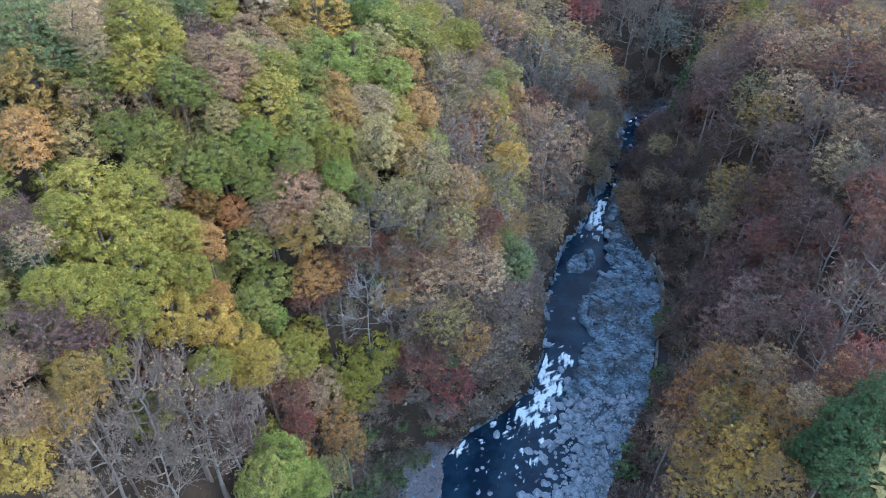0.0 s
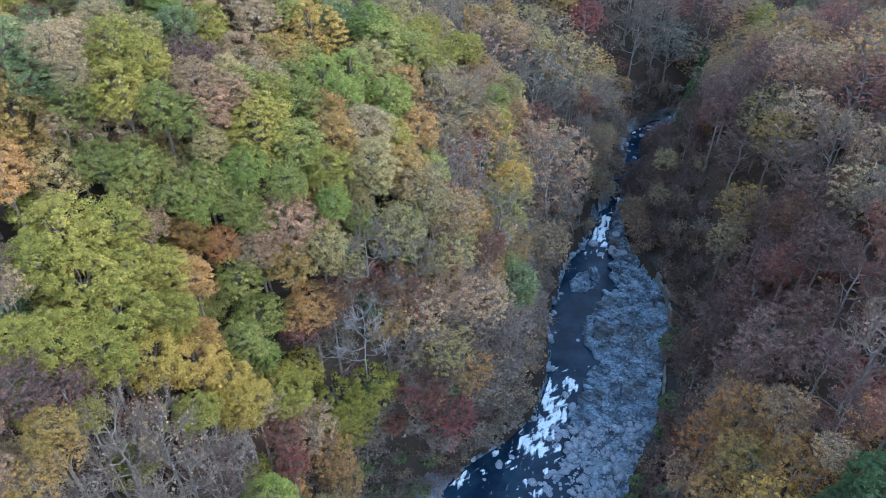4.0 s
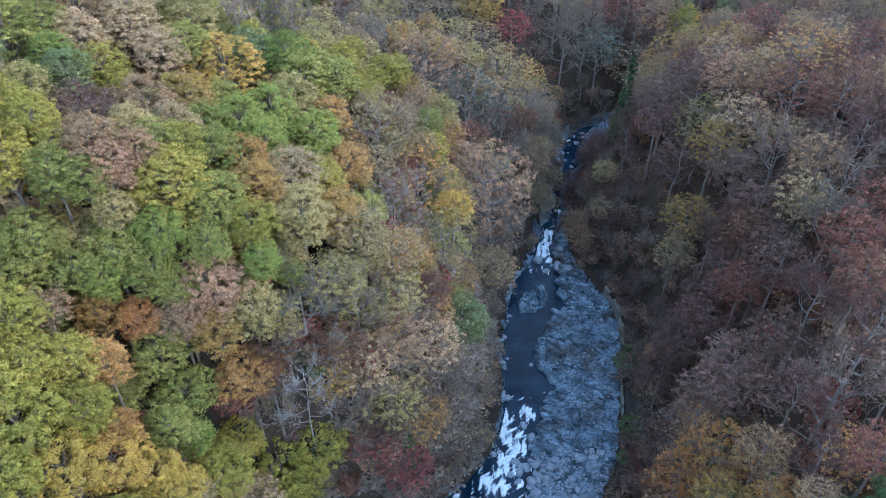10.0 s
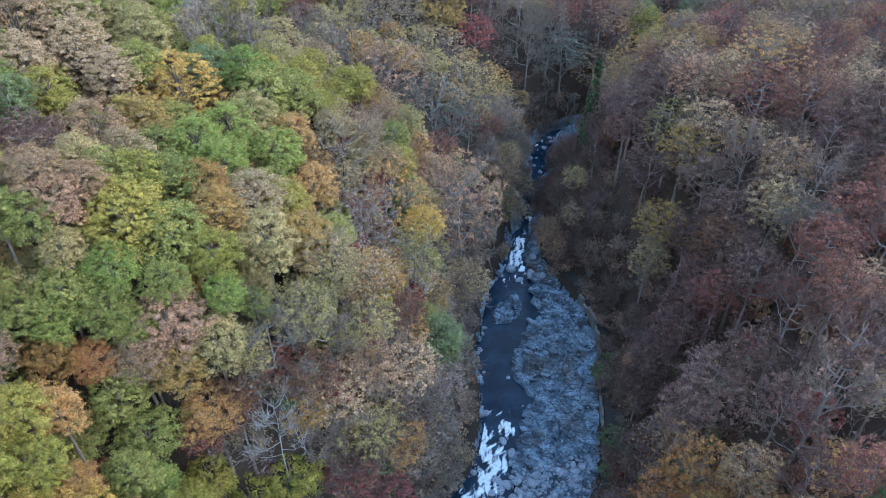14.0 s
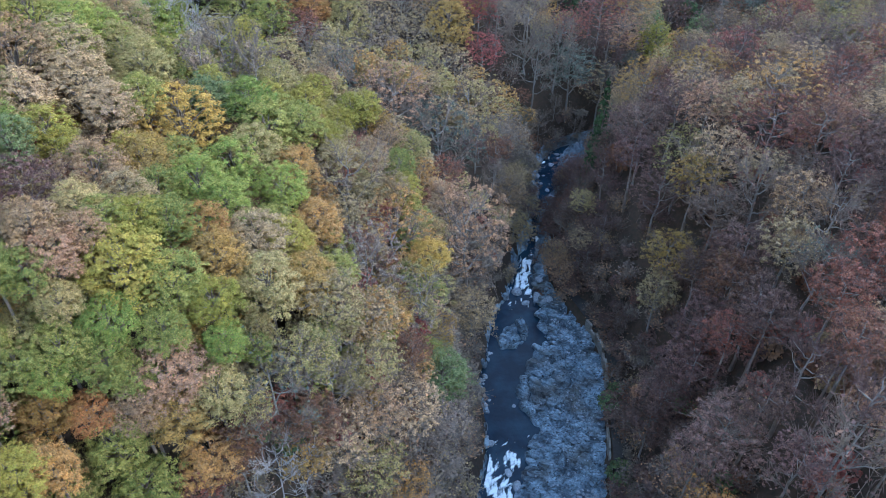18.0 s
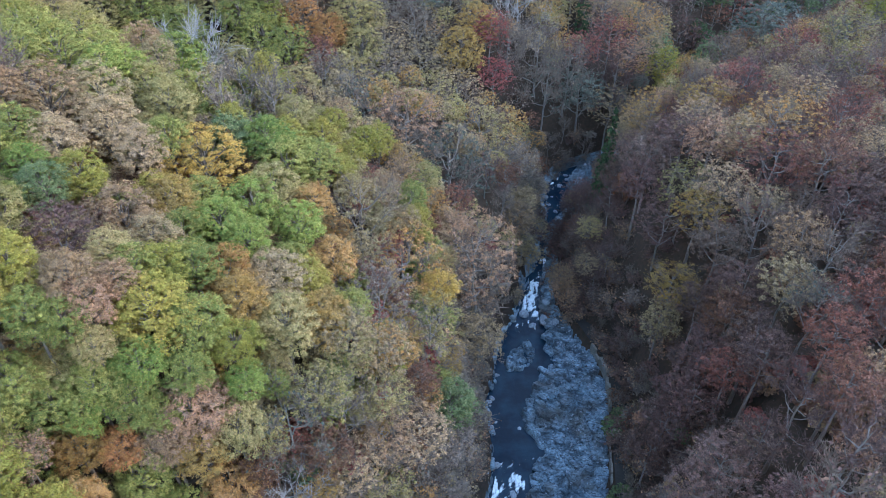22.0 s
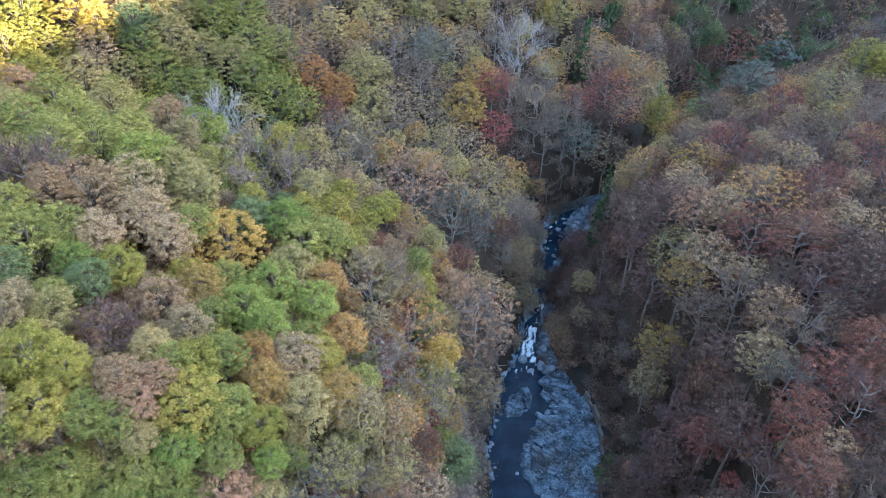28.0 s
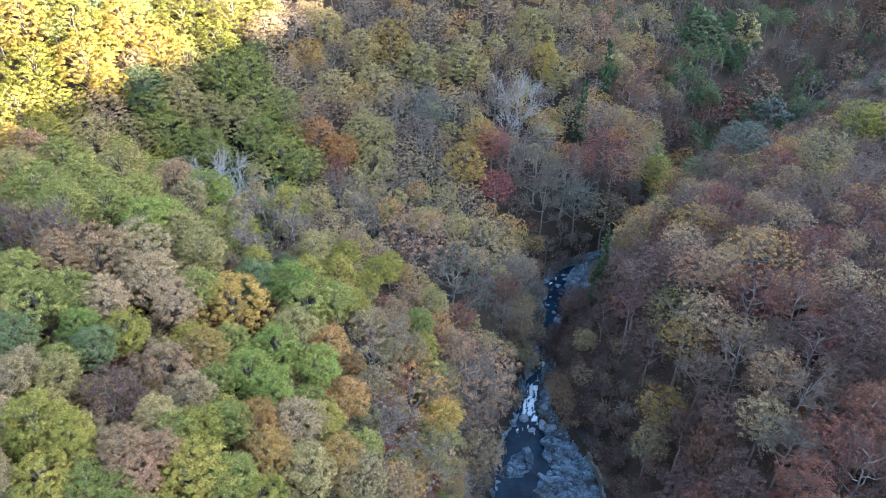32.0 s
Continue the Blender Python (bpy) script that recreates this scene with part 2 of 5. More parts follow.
# ---- the lie of the land ----
RY = (-200, 30, 45, 56, 62, 66, 70, 74, 77.5, 81, 85.5, 88, 92, 97, 101, 104, 108, 113, 117, 122, 129, 134, 140, 146, 150, 158, 165, 172, 187, 217, 252, 322, 500)
LX = (-14, -8, -3, 0.1, 0.5, 4.5, 10.5, 14.6, 16.4, 17.8, 19.1, 19.5, 19.8, 20.1, 22.4, 23.1, 24.4, 26.6, 30.4, 32.6, 37, 39.5, 41.2, 44, 45.5, 47, 54, 78, 102, 138, 190, 290, 560)
WX = (2, 6, 10, 13.5, 16, 18.3, 20, 20.5, 22.3, 24.0, 27.4, 26.2, 25.2, 27.3, 30.0, 33.6, 33.4, 35.0, 34.9, 36.4, 38.4, 40.4, 42.0, 46.0, 50.5, 52.5, 56, 82, 106, 142, 194, 294, 564)
BX = (14, 16, 20, 25.7, 28.5, 30.8, 33.3, 34.8, 35.8, 36.8, 38.4, 39.2, 40.4, 41.5, 41.6, 41.0, 40.1, 39.0, 37.6, 38.2, 41.5, 42.4, 44, 53, 60, 64, 67, 90, 114, 150, 202, 302, 572)
LD = (-400, 0, 2, 5, 9, 14, 24, 34, 44, 70, 110, 200, 400, 900)
LH = (-4.0, -1.2, 3.0, 11.0, 21.0, 28.5, 36.5, 43.5, 47.5, 58.0, 76.0, 150.0, 300.0, 430.0)
RD = (-400, -1, 0, 0.6, 3.2, 5, 11, 20, 34, 60, 110, 180, 320, 520, 900)
RH = (-4.0, -3.0, 1.0, 3.4, 3.8, 10.0, 24.0, 32.5, 38.0, 37.0, 40.0, 55.0, 75.0, 100.0, 150.0)


def left_edge(y):
    return np.interp(y, RY, LX)


def water_edge(y):
    return np.interp(y, RY, WX)


def bank(y):
    return np.interp(y, RY, BX)


def waves(x, y, s, k):
    return np.sin(x * s + 1.3 * k) * np.cos(y * s * 0.83 + 2.1 * k) + 0.5 * np.sin((x + y) * s * 2.1 + k) * np.cos((x - y) * s * 1.7 - k)


def ground(x, y):
    """Height of the forest floor: two steep banks over the river, their spurs and gullies."""
    x, y = np.asarray(x, float), np.asarray(y, float)
    bar = np.interp(y, (-200, 30, 50, 61, 66), (4, 9, 12.5, 12.5, 0))
    dl, dr = left_edge(y) - x, x - bank(y)
    shore = (dl > 0) & (dl < bar)
    low = -2.9 + 0.03 * dl
    dl = np.where(dl > 0, np.maximum(dl - bar, 0.01), dl)
    dl = np.where(dl > 0, np.maximum(dl - 34 * np.clip((x - 84) / 14, 0, 1) * np.clip((y - 165) / 15, 0, 1), 0.01), dl)
    k = np.interp(y, (-200, 20, 55, 68, 80, 105, 122, 150, 190, 260, 400), (1.1, 1.15, 1.2, 1.15, 1.02, 1.0, 0.84, 0.64, 0.58, 0.75, 1.2))
    kr = np.interp(y, (-200, 20, 60, 100, 130, 160, 200, 300), (1.0, 1.0, 1.0, 1.0, 0.92, 0.75, 0.6, 0.5))
    gully = 5.0 * np.exp(-((y - 117 - 0.5 * np.maximum(dl, 0)) / 6.0) ** 2) * np.clip((dl - 4) / 12, 0, 1)
    side = 55 + 0.1 * (y - 163)
    gully = gully + 7.0 * np.exp(-((x - side) / 5.0) ** 2) * np.clip((y - 163) / 10, 0, 1) * np.clip((230 - y) / 40, 0, 1) * np.clip(dl / 15, 0, 1)
    spur = 3.0 * waves(x, y, 0.045, 1) * np.clip(np.maximum(dl, dr) / 25, 0, 1)
    zl = np.interp(dl, LD, LH)
    zr = np.interp(dr, RD, RH)
    zl = np.where(dl > 3, zl * k - gully + 0.5 * spur, zl)
    zr = np.where(dr > 5, 9 + (zr - 9) * kr + 0.5 * spur, zr)
    # Unseen eastern ridge, added to shade the valley; crest heights set by its shadow edge.
    crest = np.interp(y, (-600, 0, 30, 58, 120, 200, 300, 600), (300, 228, 215, 203, 187, 184, 160, 140))
    start = 215 + 1.1 * np.maximum(y - 190, 0)
    f = np.clip((x - start) / (420 - 215), 0, 1)
    zr = np.maximum(zr, crest * f * f * (3 - 2 * f))
    zl = np.where(shore, low, zl)
    return np.where(dl > 0, zl, np.where(dr > -1, zr, -4.0)) + 0.25 * waves(x, y, 0.5, 3)


def sheet(name, xs, ys, height, material):
    """A height field as one mesh."""
    gx, gy = np.meshgrid(xs, ys)
    gz = height(gx, gy)
    nx, ny = len(xs), len(ys)
    v = np.stack((gx, gy, gz), -1).reshape(-1, 3)
    i = (np.arange(ny - 1)[:, None] * nx + np.arange(nx - 1)).ravel()
    f = np.stack((i, i + 1, i + nx + 1, i + nx), 1)
    return mesh_of(name, v, f, material, True)


def mesh_of(name, v, f, material, smooth=False):
    me = bpy.data.meshes.new(name)
    v, f = np.asarray(v, np.float32), np.asarray(f, np.int32)
    n = f.shape[1]
    me.vertices.add(len(v))
    me.vertices.foreach_set("co", v.ravel())
    me.loops.add(f.size)
    me.loops.foreach_set("vertex_index", f.ravel())
    me.polygons.add(len(f))
    me.polygons.foreach_set("loop_start", np.arange(0, f.size, n, dtype=np.int32))
    me.polygons.foreach_set("use_smooth", np.full(len(f), smooth))
    me.materials.append(material)
    me.update(calc_edges=True)
    me.validate()
    return me


xs = np.concatenate((np.linspace(-3200, -500, 12)[:-1], np.linspace(-500, -80, 36)[:-1], np.arange(-80, 90, 1.0), np.linspace(90, 460, 110)[:-1], np.linspace(460, 3200, 16)))
ys = np.concatenate((np.linspace(-3200, -300, 12)[:-1], np.linspace(-300, 20, 40)[:-1], np.arange(20, 190, 1.0), np.linspace(190, 420, 90)[:-1], np.linspace(420, 3200, 14)))
land = new("ground", sheet("ground", xs, ys, ground, LITTER))
tagged(land, "steep valley sides covered in brown fallen leaves", "ground", kind="structure")


# ---- the river ----
def level(y):
    return np.interp(y, (-200, 60, 66, 82, 86, 110, 114, 124, 150, 162, 200, 500), (-1.7, -1.5, -1.2, -0.25, 0.0, 0.05, 0.3, 1.7, 2.0, 2.8, 3.4, 9.0))


def blocks(x, y, size):
    """Broken rock: a height for each block and the distance to its joint, both in parts of one."""
    x, y = np.asarray(x, float) / size, np.asarray(y, float) / size
    ix, iy = np.floor(x), np.floor(y)
    first, second, tone = np.full(x.shape, 9.0), np.full(x.shape, 9.0), np.zeros(x.shape)
    for i in (-1, 0, 1):
        for j in (-1, 0, 1):
            cx, cy = ix + i, iy + j
            h = np.sin(cx * 127.1 + cy * 311.7) * 43758.5453
            g = np.sin(cx * 269.5 + cy * 183.3) * 28001.8384
            h, g = h - np.floor(h), g - np.floor(g)
            d = np.hypot(cx + 0.1 + 0.8 * h - x, cy + 0.1 + 0.8 * g - y)
            tone = np.where(d < first, (h * 7.13 + g * 3.7) % 1.0, tone)
            second = np.where(d < first, first, np.minimum(second, d))
            first = np.minimum(first, d)
    return tone, second - first


def bed(x, y):
    """The rock shelf: slanting strata, rounded ledges, cracks, and the channel cut into it."""
    le, we, be = left_edge(y) - 0.3, water_edge(y), bank(y)
    q = (x * 0.74 + y * 0.67) + 0.9 * np.sin(0.21 * x - 0.33 * y) + 0.35 * np.sin(0.9 * y - 0.8 * x)
    saw = (q / 0.95) % 1.0
    ribs = np.interp(y, (60, 64, 74, 84, 88, 200), (0.3, 0.4, 1, 1, 0.35, 0.3))
    strata = ribs * (0.55 * np.minimum(saw * 1.25, 1.0) - 0.45 * (saw > 0.86) + 0.14 * np.abs((q / 0.41) % 1.0 - 0.5))
    lumps = np.abs(np.sin(0.62 * x + 0.9 * np.sin(0.5 * y)) * np.sin(0.55 * y + 1.1 * np.sin(0.45 * x + 1)))
    fine = np.abs(np.sin(1.7 * x + 1.3 * np.sin(1.1 * y + x)) * np.sin(1.5 * y + 1.2 * np.sin(1.3 * x)))
    ledge = (1 - ribs) * (1.15 * np.sqrt(lumps) + 0.65 * np.sqrt(fine) - 0.7)
    rise = np.clip((x - we) / np.maximum(be - we, 1), 0, 1.2)
    rough = 0.10 * waves(x, y, 2.3, 5) + 0.05 * waves(x, y, 5.1, 9)
    bays = 0.35 * np.sin(1.9 * y + 0.6 * x) + 0.3 * waves(x, y, 1.6, 8)
    inside = np.minimum(x - le - 0.5 * bays, we + bays - x)
    island = 1 - ((x - 28.2) * 0.72 + (y - 106.3) * 0.69) ** 2 / 17 - ((x - 28.2) * 0.69 - (y - 106.3) * 0.72) ** 2 / 5.5 + 0.25 * waves(x, y, 1.7, 3)
    inside = np.minimum(inside, -island * 2.2)
    bx, by = x * 0.74 + y * 0.67 + 0.35 * np.sin(0.9 * y), (y * 0.74 - x * 0.67) * 0.55 + 0.3 * np.sin(0.8 * x)
    tone, joint = blocks(bx, by, 2.3)
    tone2, joint2 = blocks(bx + 31.0, by, 0.85)
    broken = 0.75 * (tone - 0.5) - 0.85 * np.clip(1 - joint / 0.16, 0, 1) + 0.28 * (tone2 - 0.5) - 0.25 * np.clip(1 - joint2 / 0.2, 0, 1)
    shelf = level(y) + 0.5 + 1.3 * rise + 0.6 * strata + 0.6 * ledge + rough + broken * np.interp(y, (60, 66, 72, 86, 92, 200), (0.2, 0.4, 0.6, 0.7, 1.1, 1.1))
    gravel = np.clip((69 - y + 2.5 * waves(x, y, 0.6, 6)) / 6, 0, 1)
    shelf = shelf * (1 - gravel) + gravel * (level(y) - 0.42 + 1.0 * rise + rough)
    wet = np.clip(inside / 0.6 + 0.5, 0, 1)
    z = shelf * (1 - wet) + wet * (level(y) - 0.8 + rough)
    left = np.clip((le - x) / 2.2, 0, 1.4)
    side = np.where(y < 66, level(y) + 0.12 + 0.03 * (le - x), level(y) - 0.1 + 2.3 * left * left + 0.6 * ledge + 0.5 * waves(x, y, 0.8, 11))
    return np.where(x < le - 0.5 * bays, side + rough, z)


nx = 150
yy = np.concatenate((np.arange(20, 56, 0.8), np.arange(56, 125, 0.22), np.arange(125, 180, 0.5), np.arange(180, 330, 3.0)))
u = np.linspace(0, 1, nx)
shore = np.interp(yy, (20, 50, 61, 66, 400), (8, 12, 12, 2.6, 2.6))
gx = (left_edge(yy) - shore)[:, None] * (1 - u) + (bank(yy) + 0.35)[:, None] * u
gy = np.repeat(yy[:, None], nx, 1)
gz = bed(gx, gy)
i = (np.arange(len(yy) - 1)[:, None] * nx + np.arange(nx - 1)).ravel()
bed_mesh = mesh_of("riverbed", np.stack((gx, gy, gz), -1).reshape(-1, 3), np.stack((i, i + 1, i + nx + 1, i + nx), 1), ROCK, False)
riverbed = tagged(new("riverbed", bed_mesh), "pale grey bedrock shelf with slanting strata and boulders", "riverbed", kind="structure")

u = np.linspace(0, 1, 40)
gx = (left_edge(yy) - 1.6)[:, None] * (1 - u) + (water_edge(yy) + np.interp(yy, (60, 72), (9.0, 4.0)))[:, None] * u
gy = np.repeat(yy[:, None], 40, 1)
gz = np.repeat(level(yy)[:, None], 40, 1) + 0.012 * waves(gx, gy, 1.3, 4)
i = (np.arange(len(yy) - 1)[:, None] * 40 + np.arange(39)).ravel()
tagged(new("river_water", mesh_of("river_water", np.stack((gx, gy, gz), -1).reshape(-1, 3), np.stack((i, i + 1, i + 41, i + 40), 1), WATER, True)),
       "dark clear stream running over rock", "water", kind="structure")


# ---- trees ----
rng = np.random.default_rng(7)


def tubes(lines):
    """Joined tapered tubes; each line is (points, radii, sides)."""
    V, Fq, base = [], [], 0
    for pts, rad, n in lines:
        pts = np.asarray(pts, float)
        d = np.gradient(pts, axis=0)
        d /= np.linalg.norm(d, axis=1)[:, None] + 1e-9
        ref = np.where(np.abs(d[:, 2:3]) > 0.9, np.array([[1.0, 0, 0]]), np.array([[0, 0, 1.0]]))
        a = np.cross(d, ref)
        a /= np.linalg.norm(a, axis=1)[:, None] + 1e-9
        b = np.cross(d, a)
        ang = np.arange(n) * 2 * np.pi / n
        ring = pts[:, None] + np.asarray(rad)[:, None, None] * (np.cos(ang)[None, :, None] * a[:, None] + np.sin(ang)[None, :, None] * b[:, None])
        V.append(ring.reshape(-1, 3))
        m = len(pts)
        i = base + (np.arange(m - 1)[:, None] * n + np.arange(n)).ravel()
        j = base + (np.arange(m - 1)[:, None] * n + (np.arange(n) + 1) % n).ravel()
        Fq.append(np.stack((i, j, j + n, i + n), 1))
        base += m * n
    return np.concatenate(V), np.concatenate(Fq)


def leaves(P, N, size, corners=4):
    """A small bent leaf spray at each point, facing its normal."""
    n = len(P)
    N = N / (np.linalg.norm(N, axis=1)[:, None] + 1e-9)
    t = np.cross(N, rng.normal(size=(n, 3)))
    t /= np.linalg.norm(t, axis=1)[:, None] + 1e-9
    b = np.cross(N, t)
    s = size * rng.uniform(0.6, 1.35, (n, 1))
    w = s * rng.uniform(0.5, 0.85, (n, 1))
    droop = N * s * 0.35
    if corners == 3:
        return np.stack((P + t * s * 1.2 - droop, P - t * s * 0.5 + b * w, P - t * s * 0.5 - b * w), 1).reshape(-1, 3), np.arange(3 * n).reshape(-1, 3)
    V = np.stack((P + t * s - droop, P + b * w, P - t * s - droop, P - b * w), 1).reshape(-1, 3)
    return V, np.arange(4 * n).reshape(-1, 4)


def crown_points(r, top, lobes, tufts, per, flat=0.85, fine=0.115, lift=0.55, rugged=0.34):
    """Points of a crown in three steps: lobes on an uneven dome, tufts on the lobes, leaves on the tufts. Gives points, normals, lobe centres."""
    half = r * flat
    mid = top - half
    k = np.arange(lobes)
    z = 1 - (k + 0.5) / lobes * 1.72
    phi = k * 2.39996 + rng.uniform(0, 6) + rng.normal(size=lobes) * 0.3
    ring = np.sqrt(np.clip(1 - z * z, 0, 1))
    lobe_r = r * rng.uniform(0.25, 0.40, lobes) * (24 / lobes) ** 0.4
    out = rng.uniform(1.04 - rugged, 1.05, lobes) * (1 + 0.13 * np.sin(2 * phi + rng.uniform(0, 6)) + 0.08 * np.sin(3 * phi + rng.uniform(0, 6)))
    reach = np.maximum(r - lobe_r, 0.1) * out
    C = np.stack((np.cos(phi) * ring * reach, np.sin(phi) * ring * reach, mid + z * np.maximum(half - lobe_r * 0.8, 0.1) * rng.uniform(0.85, 1.08, lobes)), 1)
    C = np.concatenate((C, [[0, 0, mid + half * 0.25]]))
    lobe_r = np.append(lobe_r, r * 0.5)
    P, N = [], []
    for c, q in zip(C, lobe_r):
        m = max(5, int(tufts * (q / (0.32 * r)) ** 2))
        j = np.arange(m)
        zz = 1 - (j + 0.5) / m * 1.5
        a = j * 2.39996 + rng.uniform(0, 6)
        rr = np.sqrt(np.clip(1 - zz * zz, 0, 1))
        d = np.stack((np.cos(a) * rr, np.sin(a) * rr, zz), 1) + rng.normal(size=(m, 3)) * 0.14
        t = c + d * q * rng.uniform(0.76, 1.16, (m, 1)) * np.array([1, 1, 0.85])
        away = np.linalg.norm(t[:, None] - C[None], axis=2) / lobe_r[None]
        t, d = t[(away < 0.74).sum(1) == 0], d[(away < 0.74).sum(1) == 0]
        if not len(t):
            continue
        size = r * fine * rng.uniform(0.5, 1.4, (len(t), 1, 1))
        e = rng.normal(size=(len(t), per, 3))
        e /= np.linalg.norm(e, axis=2, keepdims=True)
        e[:, :, 2] = np.abs(e[:, :, 2]) * 1.15 - 0.25
        p = t[:, None] + e * size * rng.uniform(0.35, 1.0, (len(t), per, 1)) * np.array([1.15, 1.15, 0.75])
        P.append(p.reshape(-1, 3))
        N.append((e * 0.6 + d[:, None] * 0.35 + np.array([0, 0, lift]) + rng.normal(size=e.shape) * 0.28).reshape(-1, 3))
    return np.concatenate(P), np.concatenate(N), C


def curve(a, b, sag, n=4, jit=0.0):
    s = np.linspace(0, 1, n)[:, None]
    p = a * (1 - s) + b * s
    p[:, 2] += (s * (1 - s) * 4 * sag)[:, 0]
    p[1:-1] += rng.normal(size=(n - 2, 3)) * jit
    return p


def branching(height, r, low, limbs, forks, twigs, thick):
    """Trunk with limbs, forks and twigs. Gives the wood lines, the twig lines and the twig ends."""
    lean = rng.normal(size=2) * 0.4
    top = np.array([lean[0], lean[1], height * 0.86])
    trunk = curve(np.array([0, 0, -0.6]), top, 0, 6, 0.12)
    wood = [(trunk, np.linspace(thick, thick * 0.25, 6), 6)]
    fine, ends = [], []
    for k in range(limbs):
        f = rng.uniform(0, 1)
        z0 = low + (height * 0.80 - low) * (k / max(limbs - 1, 1)) ** 0.9
        s = np.clip((z0 + 0.6) / (height * 0.86 + 0.6), 0, 1)
        a = np.array([np.interp(s, np.linspace(0, 1, 6), trunk[:, j]) for j in range(3)])
        ang = k * 2.4 + rng.uniform(-0.4, 0.4)
        reach = r * (1.0 - 0.55 * (k / limbs)) * rng.uniform(0.75, 1.0)
        b = a + np.array([math.cos(ang) * reach, math.sin(ang) * reach, reach * rng.uniform(0.45, 1.0)])
        b[2] = min(b[2], height * 0.98)
        limb = curve(a, b, -0.12 * reach, 5, 0.1)
        wood.append((limb, np.linspace(thick * 0.42, thick * 0.10, 5), 5))
        for _ in range(forks):
            g = rng.uniform(0.3, 1.0)
            c = np.array([np.interp(g, np.linspace(0, 1, 5), limb[:, j]) for j in range(3)])
            way = (b - a) / np.linalg.norm(b - a) + rng.normal(size=3) * 0.55 + np.array([0, 0, 0.35])
            d = c + way * reach * rng.uniform(0.25, 0.5)
            fork = curve(c, d, 0, 4, 0.06)
            fine.append((fork, np.linspace(thick * 0.13, 0.02, 4), 3))
            ends.append(d)
            for _ in range(twigs):
                h = rng.uniform(0.15, 1.0)
                e = np.array([np.interp(h, np.linspace(0, 1, 4), fork[:, j]) for j in range(3)])
                w2 = way / np.linalg.norm(way) * 0.5 + rng.normal(size=3) * 0.6 + np.array([0, 0, 0.35])
                ft = e + w2 * rng.uniform(0.5, 1.15)
                fine.append((np.array([e, ft]), np.array([0.026, 0.009]), 3))
                ends.append(ft)
    return wood, fine, np.array(ends)


SHAPE = {}


